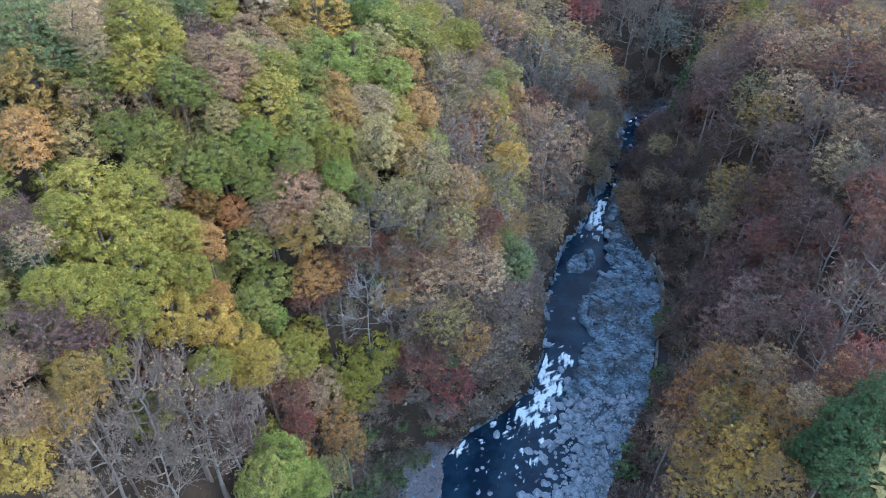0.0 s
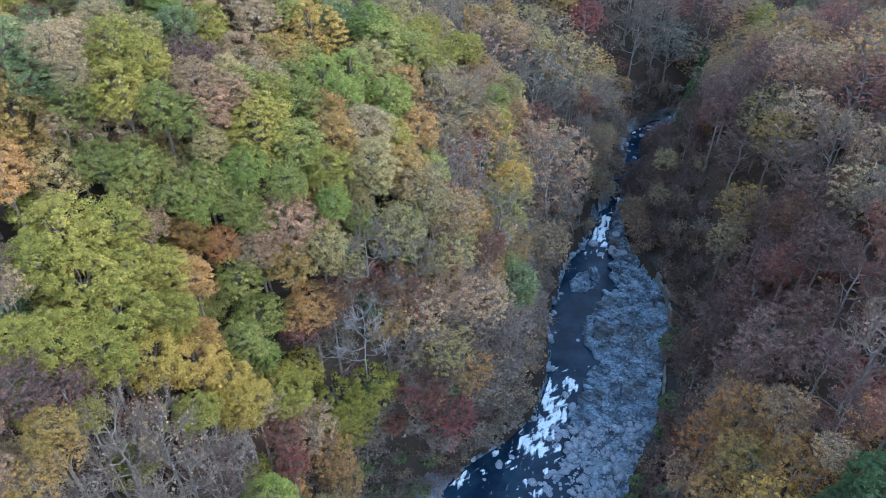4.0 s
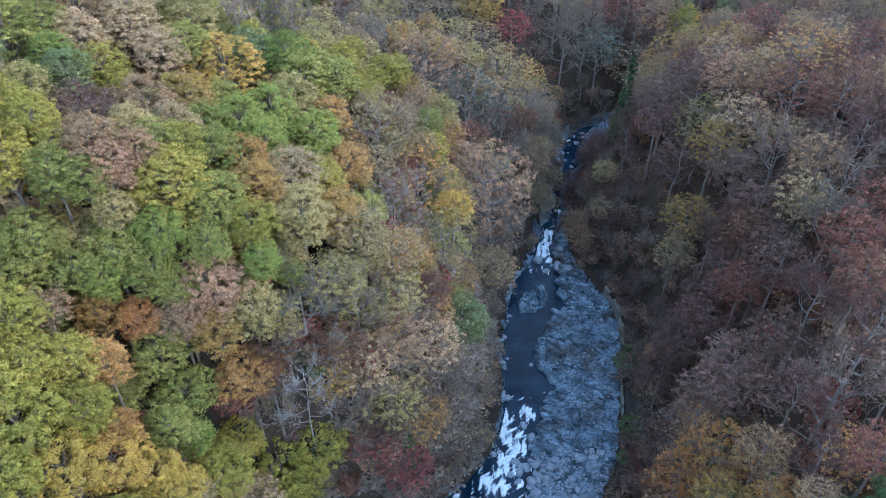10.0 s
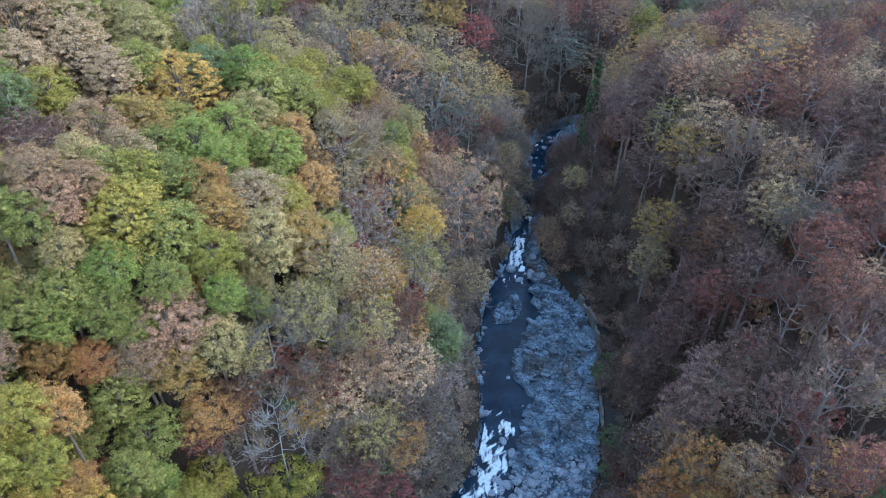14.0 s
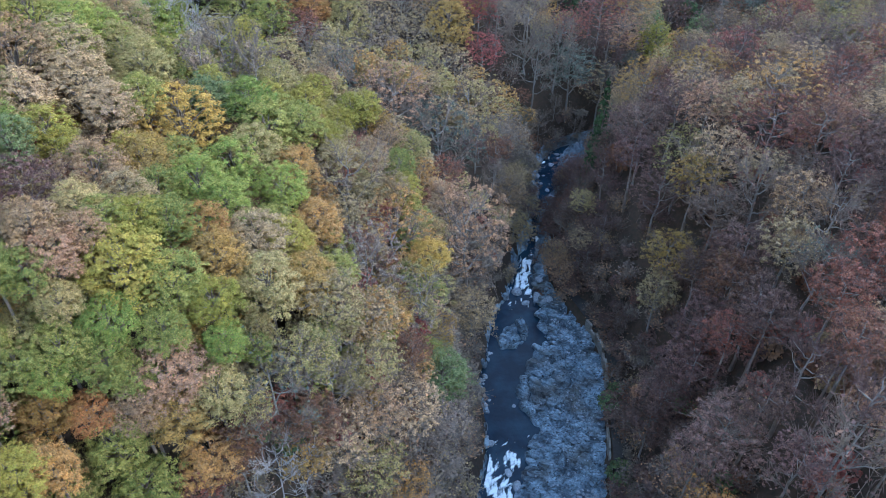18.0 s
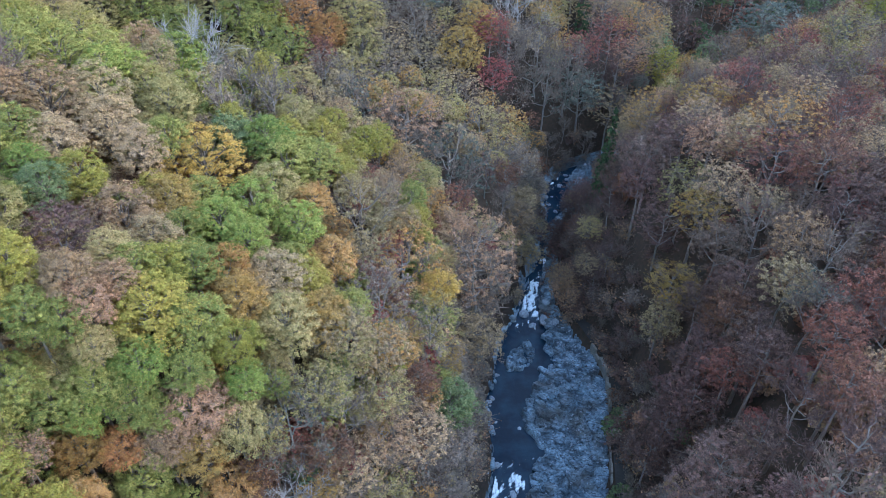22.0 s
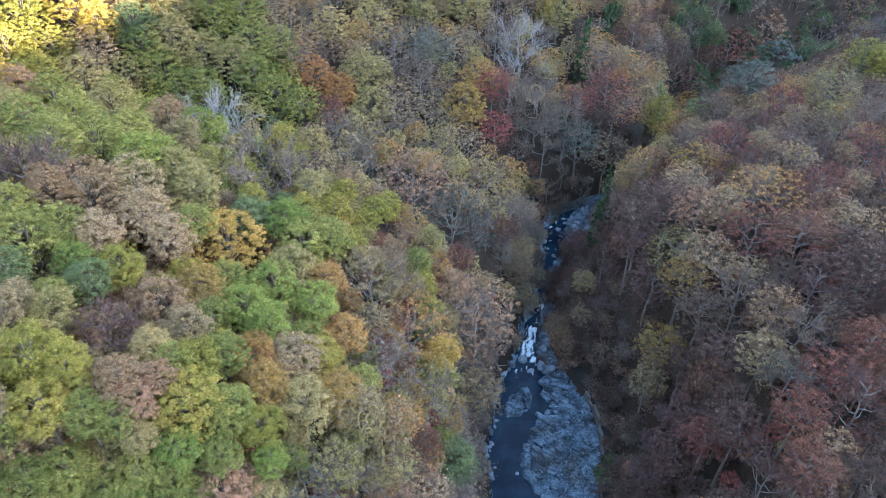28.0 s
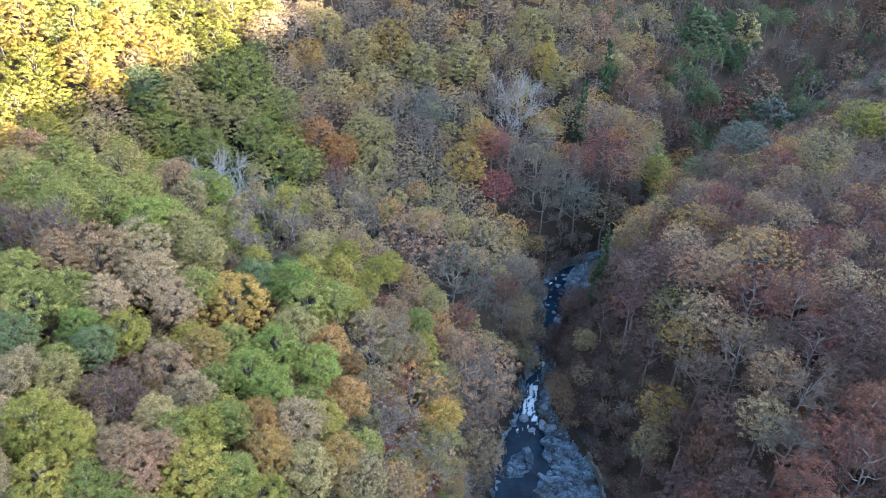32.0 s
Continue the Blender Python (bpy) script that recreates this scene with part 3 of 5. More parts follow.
def shape(kind, k):
    """The meshes of one growth form: (part name, mesh) pairs, 4 m in radius and 13 m high."""
    parts = []
    H, R = 13.0, 4.0
    far = kind.endswith("_far")
    if kind.startswith("oak"):
        big = kind == "oak_big"
        P, N, C = crown_points(R, H, 30, 22, 44, 1.08, 0.104) if big else crown_points(R, H, 12 if far else 19 + 2 * k, 14 if far else 19, 13 if far else 48, 1.08, 0.140)
        trunk = curve(np.array([0, 0, -0.6]), np.array([0.2, 0.1, H - 3.0]), 0, 6, 0.10)
        wood = [(trunk, np.linspace(0.26, 0.10, 6), 6)]
        for c in C[:-1:1 if not far else 3]:
            a = np.array([0.1, 0.05, max(3.4, c[2] - 1.2 - 0.75 * math.hypot(c[0], c[1]))])
            wood.append((curve(a, c, 0.3, 4, 0.1), np.linspace(0.12, 0.03, 4), 4))
        parts.append(("trunk", mesh_of("trunk", *tubes(wood), BARK, True)))
        parts.append(("crown", mesh_of("crown", *leaves(P, N, 0.23 if far else 0.084 if big else 0.108, 3), LEAF["green"])))
    elif kind.startswith("thin"):
        wood, fine, ends = branching(H, R * 0.92, 5.2, 7 if far else 9, 2 if far else 7, 2 if far else 6, 0.2)
        parts.append(("trunk", mesh_of("trunk", *tubes(wood), BARK_PALE, True)))
        P, N, _ = crown_points(R, H, 10 if far else 26, 12 if far else 12, 8 if far else 32, 0.9, 0.10, 0.45)
        m = 200 if far else 1300
        Q = ends[rng.integers(0, len(ends), m)] + rng.normal(size=(m, 3)) * 0.2
        keep = rng.random(len(P)) < 0.8
        P = np.concatenate((P[keep], Q))
        N = np.concatenate((N[keep], rng.normal(size=Q.shape) + np.array([0, 0, 0.6]))) + rng.normal(size=P.shape) * 0.35
        parts.append(("branchwork", mesh_of("branchwork", *tubes(fine), TWIG)))
        parts.append(("crown", mesh_of("crown", *leaves(P, N, 0.22 if far else 0.108, 3), LEAF["tan"])))
    elif kind.startswith("full"):
        wood, fine, ends = branching(H, R * 0.95, 4.2, 12, 3 if far else 7, 2 if far else 4, 0.17)
        parts.append(("trunk", mesh_of("trunk", *tubes(wood), BARK_PALE, True)))
        big = kind == "full_big"
        P, N, _ = crown_points(R, H, 64, 16, 26, 0.95, 0.066, 0.45, 0.16) if big else crown_points(R, H, 18 if far else 40, 12 if far else 16, 9 if far else 28, 0.95, 0.085, 0.45, 0.18)
        N = N + rng.normal(size=P.shape) * 0.35
        parts.append(("branchwork", mesh_of("branchwork", *tubes(fine), TWIG)))
        parts.append(("crown", mesh_of("crown", *leaves(P, N, 0.18 if far else 0.062 if big else 0.088, 3), LEAF["tan"])))
    elif kind == "snag":
        wood, fine, ends = branching(H, R, 4.0, 14, 9, 4, 0.10)
        parts.append(("trunk", mesh_of("trunk", *tubes(wood), BARK_WHITE, True)))
        parts.append(("branchwork", mesh_of("branchwork", *tubes([(p, np.maximum(q * 0.8, 0.013), m) for p, q, m in fine]), BARK_WHITE)))
    elif kind.startswith("bare"):
        wood, fine, ends = branching(H, R, 3.2, 11, 4 if far else 8, 4 if far else 9, 0.20)
        parts.append(("trunk", mesh_of("trunk", *tubes(wood), BARK_PALE, True)))
        parts.append(("branchwork", mesh_of("branchwork", *tubes(fine), TWIG)))
        m = 130 if far else 420
        Q = ends[rng.integers(0, len(ends), m)] + rng.normal(size=(m, 3)) * 0.15
        parts.append(("crown", mesh_of("crown", *leaves(Q, rng.normal(size=Q.shape) + np.array([0, 0, 0.5]), 0.26 if far else 0.15), LEAF["grey"])))
    elif kind == "conifer":
        trunk = curve(np.array([0, 0, -0.6]), np.array([0, 0, H]), 0, 5, 0.03)
        parts.append(("trunk", mesh_of("trunk", *tubes([(trunk, np.linspace(0.22, 0.03, 5), 6)]), BARK, True)))
        P, N = [], []
        for z in np.arange(1.6, H, 0.55):
            q = R * 0.62 * (1 - (z - 1.0) / (H - 0.6)) ** 0.85
            n = max(5, int(q * 4.5))
            for a in np.arange(n) * 2 * np.pi / n + rng.uniform(0, 6):
                m = max(3, int(q * 7))
                s = rng.uniform(0.1, 1.0, m) * q * rng.uniform(0.8, 1.1)
                p = np.stack((np.cos(a) * s, np.sin(a) * s, z - 0.32 * s + 0.04 * s * s), 1) + rng.normal(size=(m, 3)) * 0.10
                P.append(p)
                N.append(np.tile([math.cos(a) * 0.4, math.sin(a) * 0.4, 0.9], (m, 1)) + rng.normal(size=(m, 3)) * 0.35)
        parts.append(("crown", mesh_of("crown", *leaves(np.concatenate(P), np.concatenate(N), 0.24), LEAF["pine"])))
    elif kind == "brush":
        wood, fine, ends = [], [], []
        for a in np.arange(20) * 0.571 + rng.uniform(0, 6):
            b = np.array([math.cos(a) * rng.uniform(0.3, 1.5), math.sin(a) * rng.uniform(0.3, 1.5), rng.uniform(1.6, 2.9)])
            stem = curve(np.array([0, 0, -0.3]), b, 0.15, 4, 0.08)
            wood.append((stem, np.linspace(0.045, 0.012, 4), 3))
            for _ in range(11):
                e = stem[rng.integers(1, 4)] + rng.normal(size=3) * 0.05
                fine.append((np.array([e, e + rng.normal(size=3) * 0.38 + np.array([0, 0, 0.4])]), np.array([0.026, 0.012]), 3))
                ends.append(fine[-1][0][1])
        parts.append(("woody_stem", mesh_of("woody_stem", *tubes(wood), BARK, True)))
        parts.append(("branchwork", mesh_of("branchwork", *tubes(fine), TWIG)))
        Q = np.array(ends) + rng.normal(size=(len(ends), 3)) * 0.15
        parts.append(("foliage", mesh_of("foliage", *leaves(Q, rng.normal(size=Q.shape) + np.array([0, 0, 0.6]), 0.14), LEAF["grey"])))
    else:
        wood = [(curve(np.array([0, 0, -0.3]), np.array([math.cos(a) * 0.8, math.sin(a) * 0.8, 2.2]), 0.1, 4, 0.05), np.linspace(0.06, 0.015, 4), 4) for a in np.arange(6) * 1.05]
        parts.append(("woody_stem", mesh_of("woody_stem", *tubes(wood), BARK, True)))
        P, N, _ = crown_points(1.6, 2.9, 9, 9, 9, 0.8, 0.16)
        parts.append(("foliage", mesh_of("foliage", *leaves(P, N, 0.18), LEAF["tan"])))
    return parts


for kind, n in (("oak", 6), ("oak_big", 3), ("full_big", 3), ("thin", 5), ("full", 3), ("full_far", 3), ("snag", 3), ("bare", 5), ("conifer", 2), ("shrub", 3), ("brush", 4), ("oak_far", 4), ("thin_far", 4), ("bare_far", 3)):
    SHAPE[kind] = [shape(kind, k) for k in range(n)]

BOLE = mesh_of("bole", *tubes([(np.array([[0, 0, -0.15], [0.03, 0.02, 0.3], [-0.02, 0.02, 0.7], [0, 0, 1.0]]), np.array([0.33, 0.27, 0.25, 0.23]), 7)]), BARK, True)
WORDS = {"green": "green", "bright": "fresh green", "dark": "dark green", "olive": "olive", "lime": "yellow-green", "yellow": "golden yellow", "ochre": "ochre",
         "tan": "pale tan", "brown": "brown", "orange": "orange", "rust": "rust-red", "red": "deep red", "grey": "withered grey", "mauve": "mauve-brown",
         "dusk": "pale pink-brown", "pine": "dark green", "teal": "blue-green"}
NAMES = {"oak": "oak_tree", "thin": "beech_tree", "full": "beech_tree", "bare": "bare_tree", "snag": "dead_tree", "conifer": "conifer", "shrub": "shrub", "brush": "bare_shrub"}
SAYS = {"snag": "bleached dead tree with bare pale limbs", "full": "large spreading tree with a round {} autumn crown", "oak": "broad tree with a dense {} autumn crown on the slope", "thin": "half-bare tree with thinning {} leaves on the slope",
        "bare": "leafless tree with fine grey twigs and few {} leaves", "conifer": "slim conifer with {} needles above the stream", "shrub": "low shrub with {} leaves on the bank", "brush": "leafless brushwood with a few {} leaves on the bank"}
COUNT = [0]
STANDING = []


JOINED = {}


def plant_far(kind, x, y, high, radius, hue):
    """A tree of the far wood: its shape is laid into the joined mesh of its colour."""
    COUNT[0] += 1
    k = COUNT[0]
    low_growth = kind in ("shrub", "brush")
    r0, h0 = (1.6, 2.9) if low_growth else (4.0, 13.0)
    wide = radius / r0
    tall = high / h0 if low_growth else wide * (0.88 + 0.2 * (k * 0.618 % 1))
    c, s = math.cos(k * 2.17), math.sin(k * 2.17)
    z = float(ground(x, y)) + high - h0 * tall - 0.1
    form = SHAPE[kind] if low_growth else SHAPE[kind + "_far"]
    for name, me in form[k % len(form)]:
        if me.name not in ARRAYS:
            v = np.zeros(len(me.vertices) * 3, np.float32)
            me.vertices.foreach_get("co", v)
            f = np.zeros(len(me.loops), np.int32)
            me.loops.foreach_get("vertex_index", f)
            ARRAYS[me.name] = v.reshape(-1, 3), f.reshape(-1, me.polygons[0].loop_total)
        v, f = ARRAYS[me.name]
        p = np.stack(((v[:, 0] * c - v[:, 1] * s) * wide + x, (v[:, 0] * s + v[:, 1] * c) * wide + y, v[:, 2] * tall + z), 1)
        JOINED.setdefault((hue if name in ("crown", "foliage") else name, low_growth, f.shape[1]), []).append((p, f))
    if not low_growth:
        STANDING.append((x, y, radius))


ARRAYS = {}


def plant(kind, x, y, high, radius, hue):
    """One tree: an Empty at its foot and its parts under it."""
    COUNT[0] += 1
    k = COUNT[0]
    name = NAMES[kind]
    hue = "dusk" if hue == "grey" and x > bank(y) + 2 and kind != "brush" else hue
    if kind in ("oak", "thin") and hue in ("red", "rust", "orange"):
        name = "maple_tree"
    elif kind == "thin" and hue in ("mauve", "grey", "teal"):
        name = "alder_tree"
    elif kind == "oak" and hue in ("tan", "brown", "ochre", "yellow"):
        name = "chestnut_tree"
    root = new(name)
    root.empty_display_size = 0.5
    r0, h0 = (1.6, 2.9) if kind in ("shrub", "brush") else (4.0 * (0.62 if kind == "conifer" else 1.0), 13.0)
    form = kind + "_far" if kind in ("oak", "thin", "bare", "full") and math.hypot(x, y - 15) > 230 else kind
    if kind in ("oak", "full") and form == kind and radius > 4.6:
        form = kind + "_big"
    z = float(ground(x, y))
    wide = radius / r0
    tall = high / h0 if kind in ("shrub", "brush") else wide * {"conifer": 1.6, "bare": 1.15, "snag": 1.25}.get(kind, 1.0) * (0.88 + 0.2 * (k * 0.618 % 1))
    root.matrix_basis = Matrix.LocRotScale((x, y, z - 0.1), Euler((0, 0, k * 2.17)), None)
    lift = high - tall * h0
    if lift > 1.0:
        bole = new("bole", BOLE)
        bole.parent = root
        bole.matrix_basis = Matrix.Diagonal((wide, wide, lift + 0.6 * tall, 1))
    for part_name, me in SHAPE[form][k % len(SHAPE[form])]:
        ob = new(part_name, me)
        ob.parent = root
        ob.matrix_basis = Matrix.LocRotScale((0, 0, lift), None, (wide, wide, tall))
        if part_name in ("crown", "foliage"):
            ob.material_slots[0].link = "OBJECT"
            ob.material_slots[0].material = LEAF[hue]
        elif part_name in ("branchwork", "woody_stem"):
            tagged(ob, kind="stuff")
            if part_name == "branchwork" and hue in ("red", "rust", "mauve"):
                ob.material_slots[0].link = "OBJECT"
                ob.material_slots[0].material = TWIG_RED
    STANDING.append((x, y, radius * {"conifer": 1.3, "snag": 0.8}.get(kind, 1)))
    return tagged(root, SAYS[kind].format(WORDS[hue]), "shrub" if kind in ("shrub", "brush") else "tree", "shrubs of the valley" if kind in ("shrub", "brush") else "trees of the valley")


# ---- the trees that stand out, upstream to downstream ----
plant("full", 252.6, 321.4, 14.3, 8.6, "brown")
plant("full", 217.2, 299.2, 14.3, 8.6, "brown")
plant("full", 212.9, 282.0, 14.3, 8.6, "brown")
plant("full", 187.2, 281.5, 14.3, 8.6, "rust")
plant("bare", 179.1, 272.6, 15.3, 8.6, "grey")
plant("oak", 146.2, 259.2, 14.3, 8.0, "olive")
plant("bare", 180.7, 255.4, 15.4, 8.6, "grey")
plant("bare", 148.4, 254.6, 15.3, 8.6, "grey")
plant("full", 155.7, 253.6, 14.3, 8.6, "brown")
plant("oak", 126.1, 252.3, 14.2, 8.6, "dark")
plant("bare", 103.6, 244.2, 15.1, 8.6, "grey")
plant("oak", 156.6, 242.8, 14.3, 8.6, "teal")
plant("full", 134.9, 239.7, 14.2, 8.6, "rust")
plant("full", 76.2, 226.2, 14.1, 6.6, "brown")
plant("full", 67.9, 222.7, 14.3, 7.5, "tan")
plant("full", 43.1, 221.8, 14.0, 8.6, "tan")
plant("full", 107.9, 221.2, 14.2, 8.6, "mauve")
plant("full", 99.4, 221.1, 14.6, 8.6, "mauve")
plant("oak", 55.2, 219.8, 14.1, 8.4, "olive")
plant("full", 23.4, 211.5, 14.0, 7.5, "tan")
plant("oak", 56.3, 209.5, 14.0, 5.6, "yellow")
plant("full", 4.8, 207.6, 13.8, 6.6, "grey")
plant("oak", 59.4, 206.9, 14.1, 6.2, "olive")
plant("conifer", 74.7, 206.0, 19.6, 6.2, "pine")
plant("oak", 11.9, 205.5, 13.9, 7.6, "ochre")
plant("oak", 31.5, 201.7, 14.1, 7.4, "olive")
plant("oak", -4.9, 200.9, 13.9, 5.5, "olive")
plant("oak", 4.1, 200.6, 13.8, 5.9, "olive")
plant("full", 80.8, 200.3, 17.6, 7.1, "rust")
plant("oak", 18.8, 199.8, 14.0, 7.6, "olive")
plant("full", -12.6, 195.7, 13.9, 5.9, "grey")
plant("oak", -26.6, 195.5, 13.7, 6.0, "lime")
plant("full", -3.3, 193.7, 13.9, 4.9, "grey")
plant("oak", -19.1, 193.6, 13.8, 6.1, "tan")
plant("oak", -38.0, 192.8, 13.6, 6.9, "lime")
plant("oak", -10.1, 190.8, 14.0, 5.6, "ochre")
plant("bare", 37.5, 190.7, 15.2, 7.6, "grey")
plant("oak", 6.1, 190.5, 13.8, 6.4, "olive")
plant("oak", -30.5, 189.4, 13.6, 5.4, "lime")
plant("conifer", 62.3, 189.3, 22.1, 6.2, "pine")
plant("snag", 44.5, 187.1, 20.3, 8.1, "grey")
plant("full", -7.4, 186.1, 14.2, 5.3, "grey")
plant("full", 25.8, 184.9, 14.0, 6.4, "tan")
plant("full", -15.4, 184.3, 14.0, 5.1, "tan")
plant("oak", -23.2, 183.6, 13.9, 5.9, "green")
plant("oak", -3.7, 183.4, 14.1, 5.2, "olive")
plant("oak", -48.0, 182.8, 13.6, 7.0, "yellow")
plant("full", 75.1, 182.8, 19.0, 6.4, "ochre")
plant("full", 9.9, 182.2, 13.7, 8.6, "grey")
plant("oak", -29.5, 182.0, 13.6, 6.3, "green")
plant("oak", -41.8, 181.9, 13.5, 6.1, "yellow")
plant("thin", 19.9, 181.8, 13.9, 5.7, "teal")
plant("full", 64.7, 181.8, 19.0, 5.7, "brown")
plant("oak", -36.7, 181.3, 13.5, 6.2, "olive")
plant("oak", 81.9, 178.7, 19.0, 5.3, "lime")
plant("full", -13.1, 178.3, 14.2, 7.0, "tan")
plant("oak", -56.6, 177.3, 13.8, 6.9, "lime")
plant("oak", -21.5, 177.1, 13.8, 6.3, "green")
plant("full", 64.5, 175.1, 18.9, 5.6, "red")
plant("full", 57.5, 174.7, 18.9, 5.6, "red")
plant("oak", -15.6, 174.2, 14.0, 5.2, "green")
plant("oak", 31.3, 174.1, 14.0, 5.1, "ochre")
plant("oak", -65.1, 173.8, 13.8, 6.7, "yellow")
plant("full", 16.0, 173.8, 13.1, 7.2, "grey")
plant("full", 69.4, 173.5, 18.9, 5.7, "brown")
plant("oak", -32.1, 173.0, 13.8, 5.7, "olive")
plant("oak", -37.5, 172.8, 13.7, 6.1, "olive")
plant("oak", 3.5, 172.4, 13.2, 6.2, "olive")
plant("thin", 33.8, 171.7, 14.4, 5.0, "red")
plant("oak", -24.6, 171.6, 13.9, 5.7, "olive")
plant("full", -10.6, 171.6, 13.8, 5.5, "brown")
plant("oak", -44.2, 171.5, 13.2, 5.4, "dark")
plant("oak", -54.7, 171.4, 13.7, 6.7, "yellow")
plant("bare", 66.5, 171.1, 19.9, 6.6, "mauve")
plant("bare", 37.8, 170.2, 15.9, 5.6, "grey")
plant("oak", 130.8, 170.2, 16.0, 6.2, "lime")
plant("bare", 52.9, 170.0, 20.0, 5.8, "grey")
plant("oak", -43.2, 169.8, 13.2, 5.5, "green")
plant("oak", -50.8, 169.5, 13.6, 4.8, "yellow")
plant("bare", 45.3, 169.5, 19.1, 7.1, "grey")
plant("full", 64.9, 169.3, 18.8, 6.3, "tan")
plant("oak", -8.1, 168.9, 13.6, 5.2, "orange")
plant("oak", -63.7, 168.5, 13.7, 6.5, "lime")
plant("oak", 135.8, 168.5, 15.9, 5.0, "lime")
plant("oak", -40.2, 168.1, 13.7, 6.5, "green")
plant("oak", 26.4, 168.1, 13.8, 6.4, "ochre")
plant("thin", 56.1, 168.0, 19.0, 6.5, "teal")
plant("full", 9.9, 167.8, 12.9, 6.5, "tan")
plant("oak", -20.8, 167.2, 14.0, 5.6, "green")
plant("oak", -2.6, 166.8, 13.1, 4.5, "orange")
plant("oak", -52.4, 166.7, 13.5, 5.5, "tan")
plant("bare", 46.4, 166.1, 19.4, 5.4, "teal")
plant("oak", -46.9, 165.7, 13.3, 5.9, "olive")
plant("full", 17.8, 165.7, 12.8, 6.5, "tan")
plant("oak", 4.1, 165.6, 13.2, 5.6, "olive")
plant("oak", -59.5, 165.1, 13.6, 5.7, "lime")
plant("oak", -36.5, 164.9, 13.9, 6.0, "green")
plant("thin", 33.6, 164.9, 14.3, 5.0, "red")
plant("oak", -31.3, 164.3, 13.9, 4.5, "green")
plant("oak", -16.0, 163.6, 13.7, 6.1, "green")
plant("oak", 95.2, 162.5, 15.4, 6.1, "teal")
plant("oak", -66.4, 161.2, 13.6, 5.9, "lime")
plant("full", 9.1, 160.7, 12.7, 7.1, "grey")
plant("oak", -11.0, 159.6, 13.4, 5.0, "green")
plant("thin", -5.0, 159.5, 13.0, 4.3, "rust")
plant("full", 24.6, 158.3, 13.6, 5.9, "tan")
plant("oak", -52.2, 155.9, 13.7, 5.0, "olive")
plant("full", 83.4, 154.6, 14.5, 4.8, "grey")
plant("full", 17.3, 154.0, 12.5, 6.5, "olive")
plant("oak", -58.4, 153.8, 13.6, 4.0, "lime")
plant("full", 1.1, 152.8, 12.3, 5.7, "olive")
plant("full", -3.7, 152.7, 12.3, 5.4, "grey")
plant("full", 108.2, 150.5, 15.8, 7.3, "olive")
plant("full", 95.0, 148.4, 13.4, 5.4, "red")
plant("oak", -8.7, 147.1, 12.7, 4.8, "olive")
plant("oak", -61.8, 145.0, 13.5, 4.1, "yellow")
plant("full", 26.5, 144.7, 13.1, 8.3, "olive")
plant("oak", -58.9, 144.0, 13.4, 4.6, "brown")
plant("oak", -52.5, 141.0, 13.8, 5.3, "green")
plant("full", 85.3, 140.6, 12.1, 5.9, "mauve")
plant("bare", 1.7, 140.2, 13.9, 6.1, "teal")
plant("oak", -42.5, 139.2, 14.5, 4.9, "olive")
plant("full", 32.3, 139.0, 14.1, 6.0, "grey")
plant("full", 93.6, 137.0, 12.1, 5.3, "grey")
plant("full", 11.0, 136.9, 14.1, 8.6, "brown")
plant("oak", -32.6, 136.8, 14.7, 4.3, "brown")
plant("full", 59.0, 136.8, 13.1, 5.3, "ochre")
plant("snag", -23.9, 136.6, 19.6, 7.0, "grey")
plant("full", 107.4, 135.7, 14.1, 5.8, "grey")
plant("oak", -27.0, 133.2, 14.8, 4.3, "bright")
plant("full", 75.0, 132.6, 11.8, 6.8, "red")
plant("oak", -13.3, 131.9, 14.6, 3.3, "lime")
plant("full", 97.9, 131.6, 13.2, 6.8, "grey")
plant("full", 18.1, 129.4, 16.1, 8.6, "teal")
plant("oak", -55.0, 128.7, 14.2, 3.7, "olive")
plant("full", 65.6, 128.6, 13.1, 4.5, "ochre")
plant("oak", -44.5, 128.5, 14.9, 4.5, "green")
plant("bare", -16.4, 128.4, 15.6, 5.0, "grey")
plant("oak", -28.4, 127.2, 15.0, 3.3, "tan")
plant("full", 100.4, 124.8, 13.2, 6.1, "red")
plant("oak", -35.7, 123.9, 15.1, 4.4, "green")
plant("full", 84.1, 123.7, 12.5, 5.1, "tan")
plant("bare", -11.3, 121.5, 15.2, 5.4, "grey")
plant("full", 60.0, 119.4, 16.1, 4.9, "tan")
plant("oak", -46.7, 116.6, 15.7, 4.0, "green")
plant("full", 56.1, 116.6, 16.4, 5.7, "mauve")
plant("thin", 51.2, 116.6, 16.2, 4.7, "grey")
plant("oak", -38.0, 116.2, 15.5, 4.8, "green")
plant("oak", -29.6, 115.9, 14.3, 3.8, "bright")
plant("bare", -17.8, 115.5, 14.5, 4.7, "grey")
plant("thin", 49.0, 113.9, 16.4, 4.3, "mauve")
plant("oak", -26.8, 113.3, 13.8, 3.4, "olive")
plant("oak", -32.0, 113.1, 14.6, 3.9, "bright")
plant("full", 95.3, 112.8, 13.7, 5.6, "rust")
plant("thin", 58.7, 111.8, 16.9, 4.7, "brown")
plant("oak", -41.2, 111.2, 15.8, 3.8, "green")
plant("full", 68.6, 109.8, 17.3, 6.9, "ochre")
plant("full", 62.0, 109.1, 17.2, 4.5, "tan")
plant("oak", -23.7, 108.1, 13.1, 4.0, "olive")
plant("full", 78.1, 107.9, 16.9, 4.7, "red")
plant("full", 53.8, 106.8, 16.5, 5.4, "olive")
plant("full", 50.4, 105.8, 16.2, 5.5, "mauve")
plant("oak", -30.3, 104.9, 13.5, 4.4, "tan")
plant("oak", -10.9, 104.3, 12.1, 3.4, "bright")
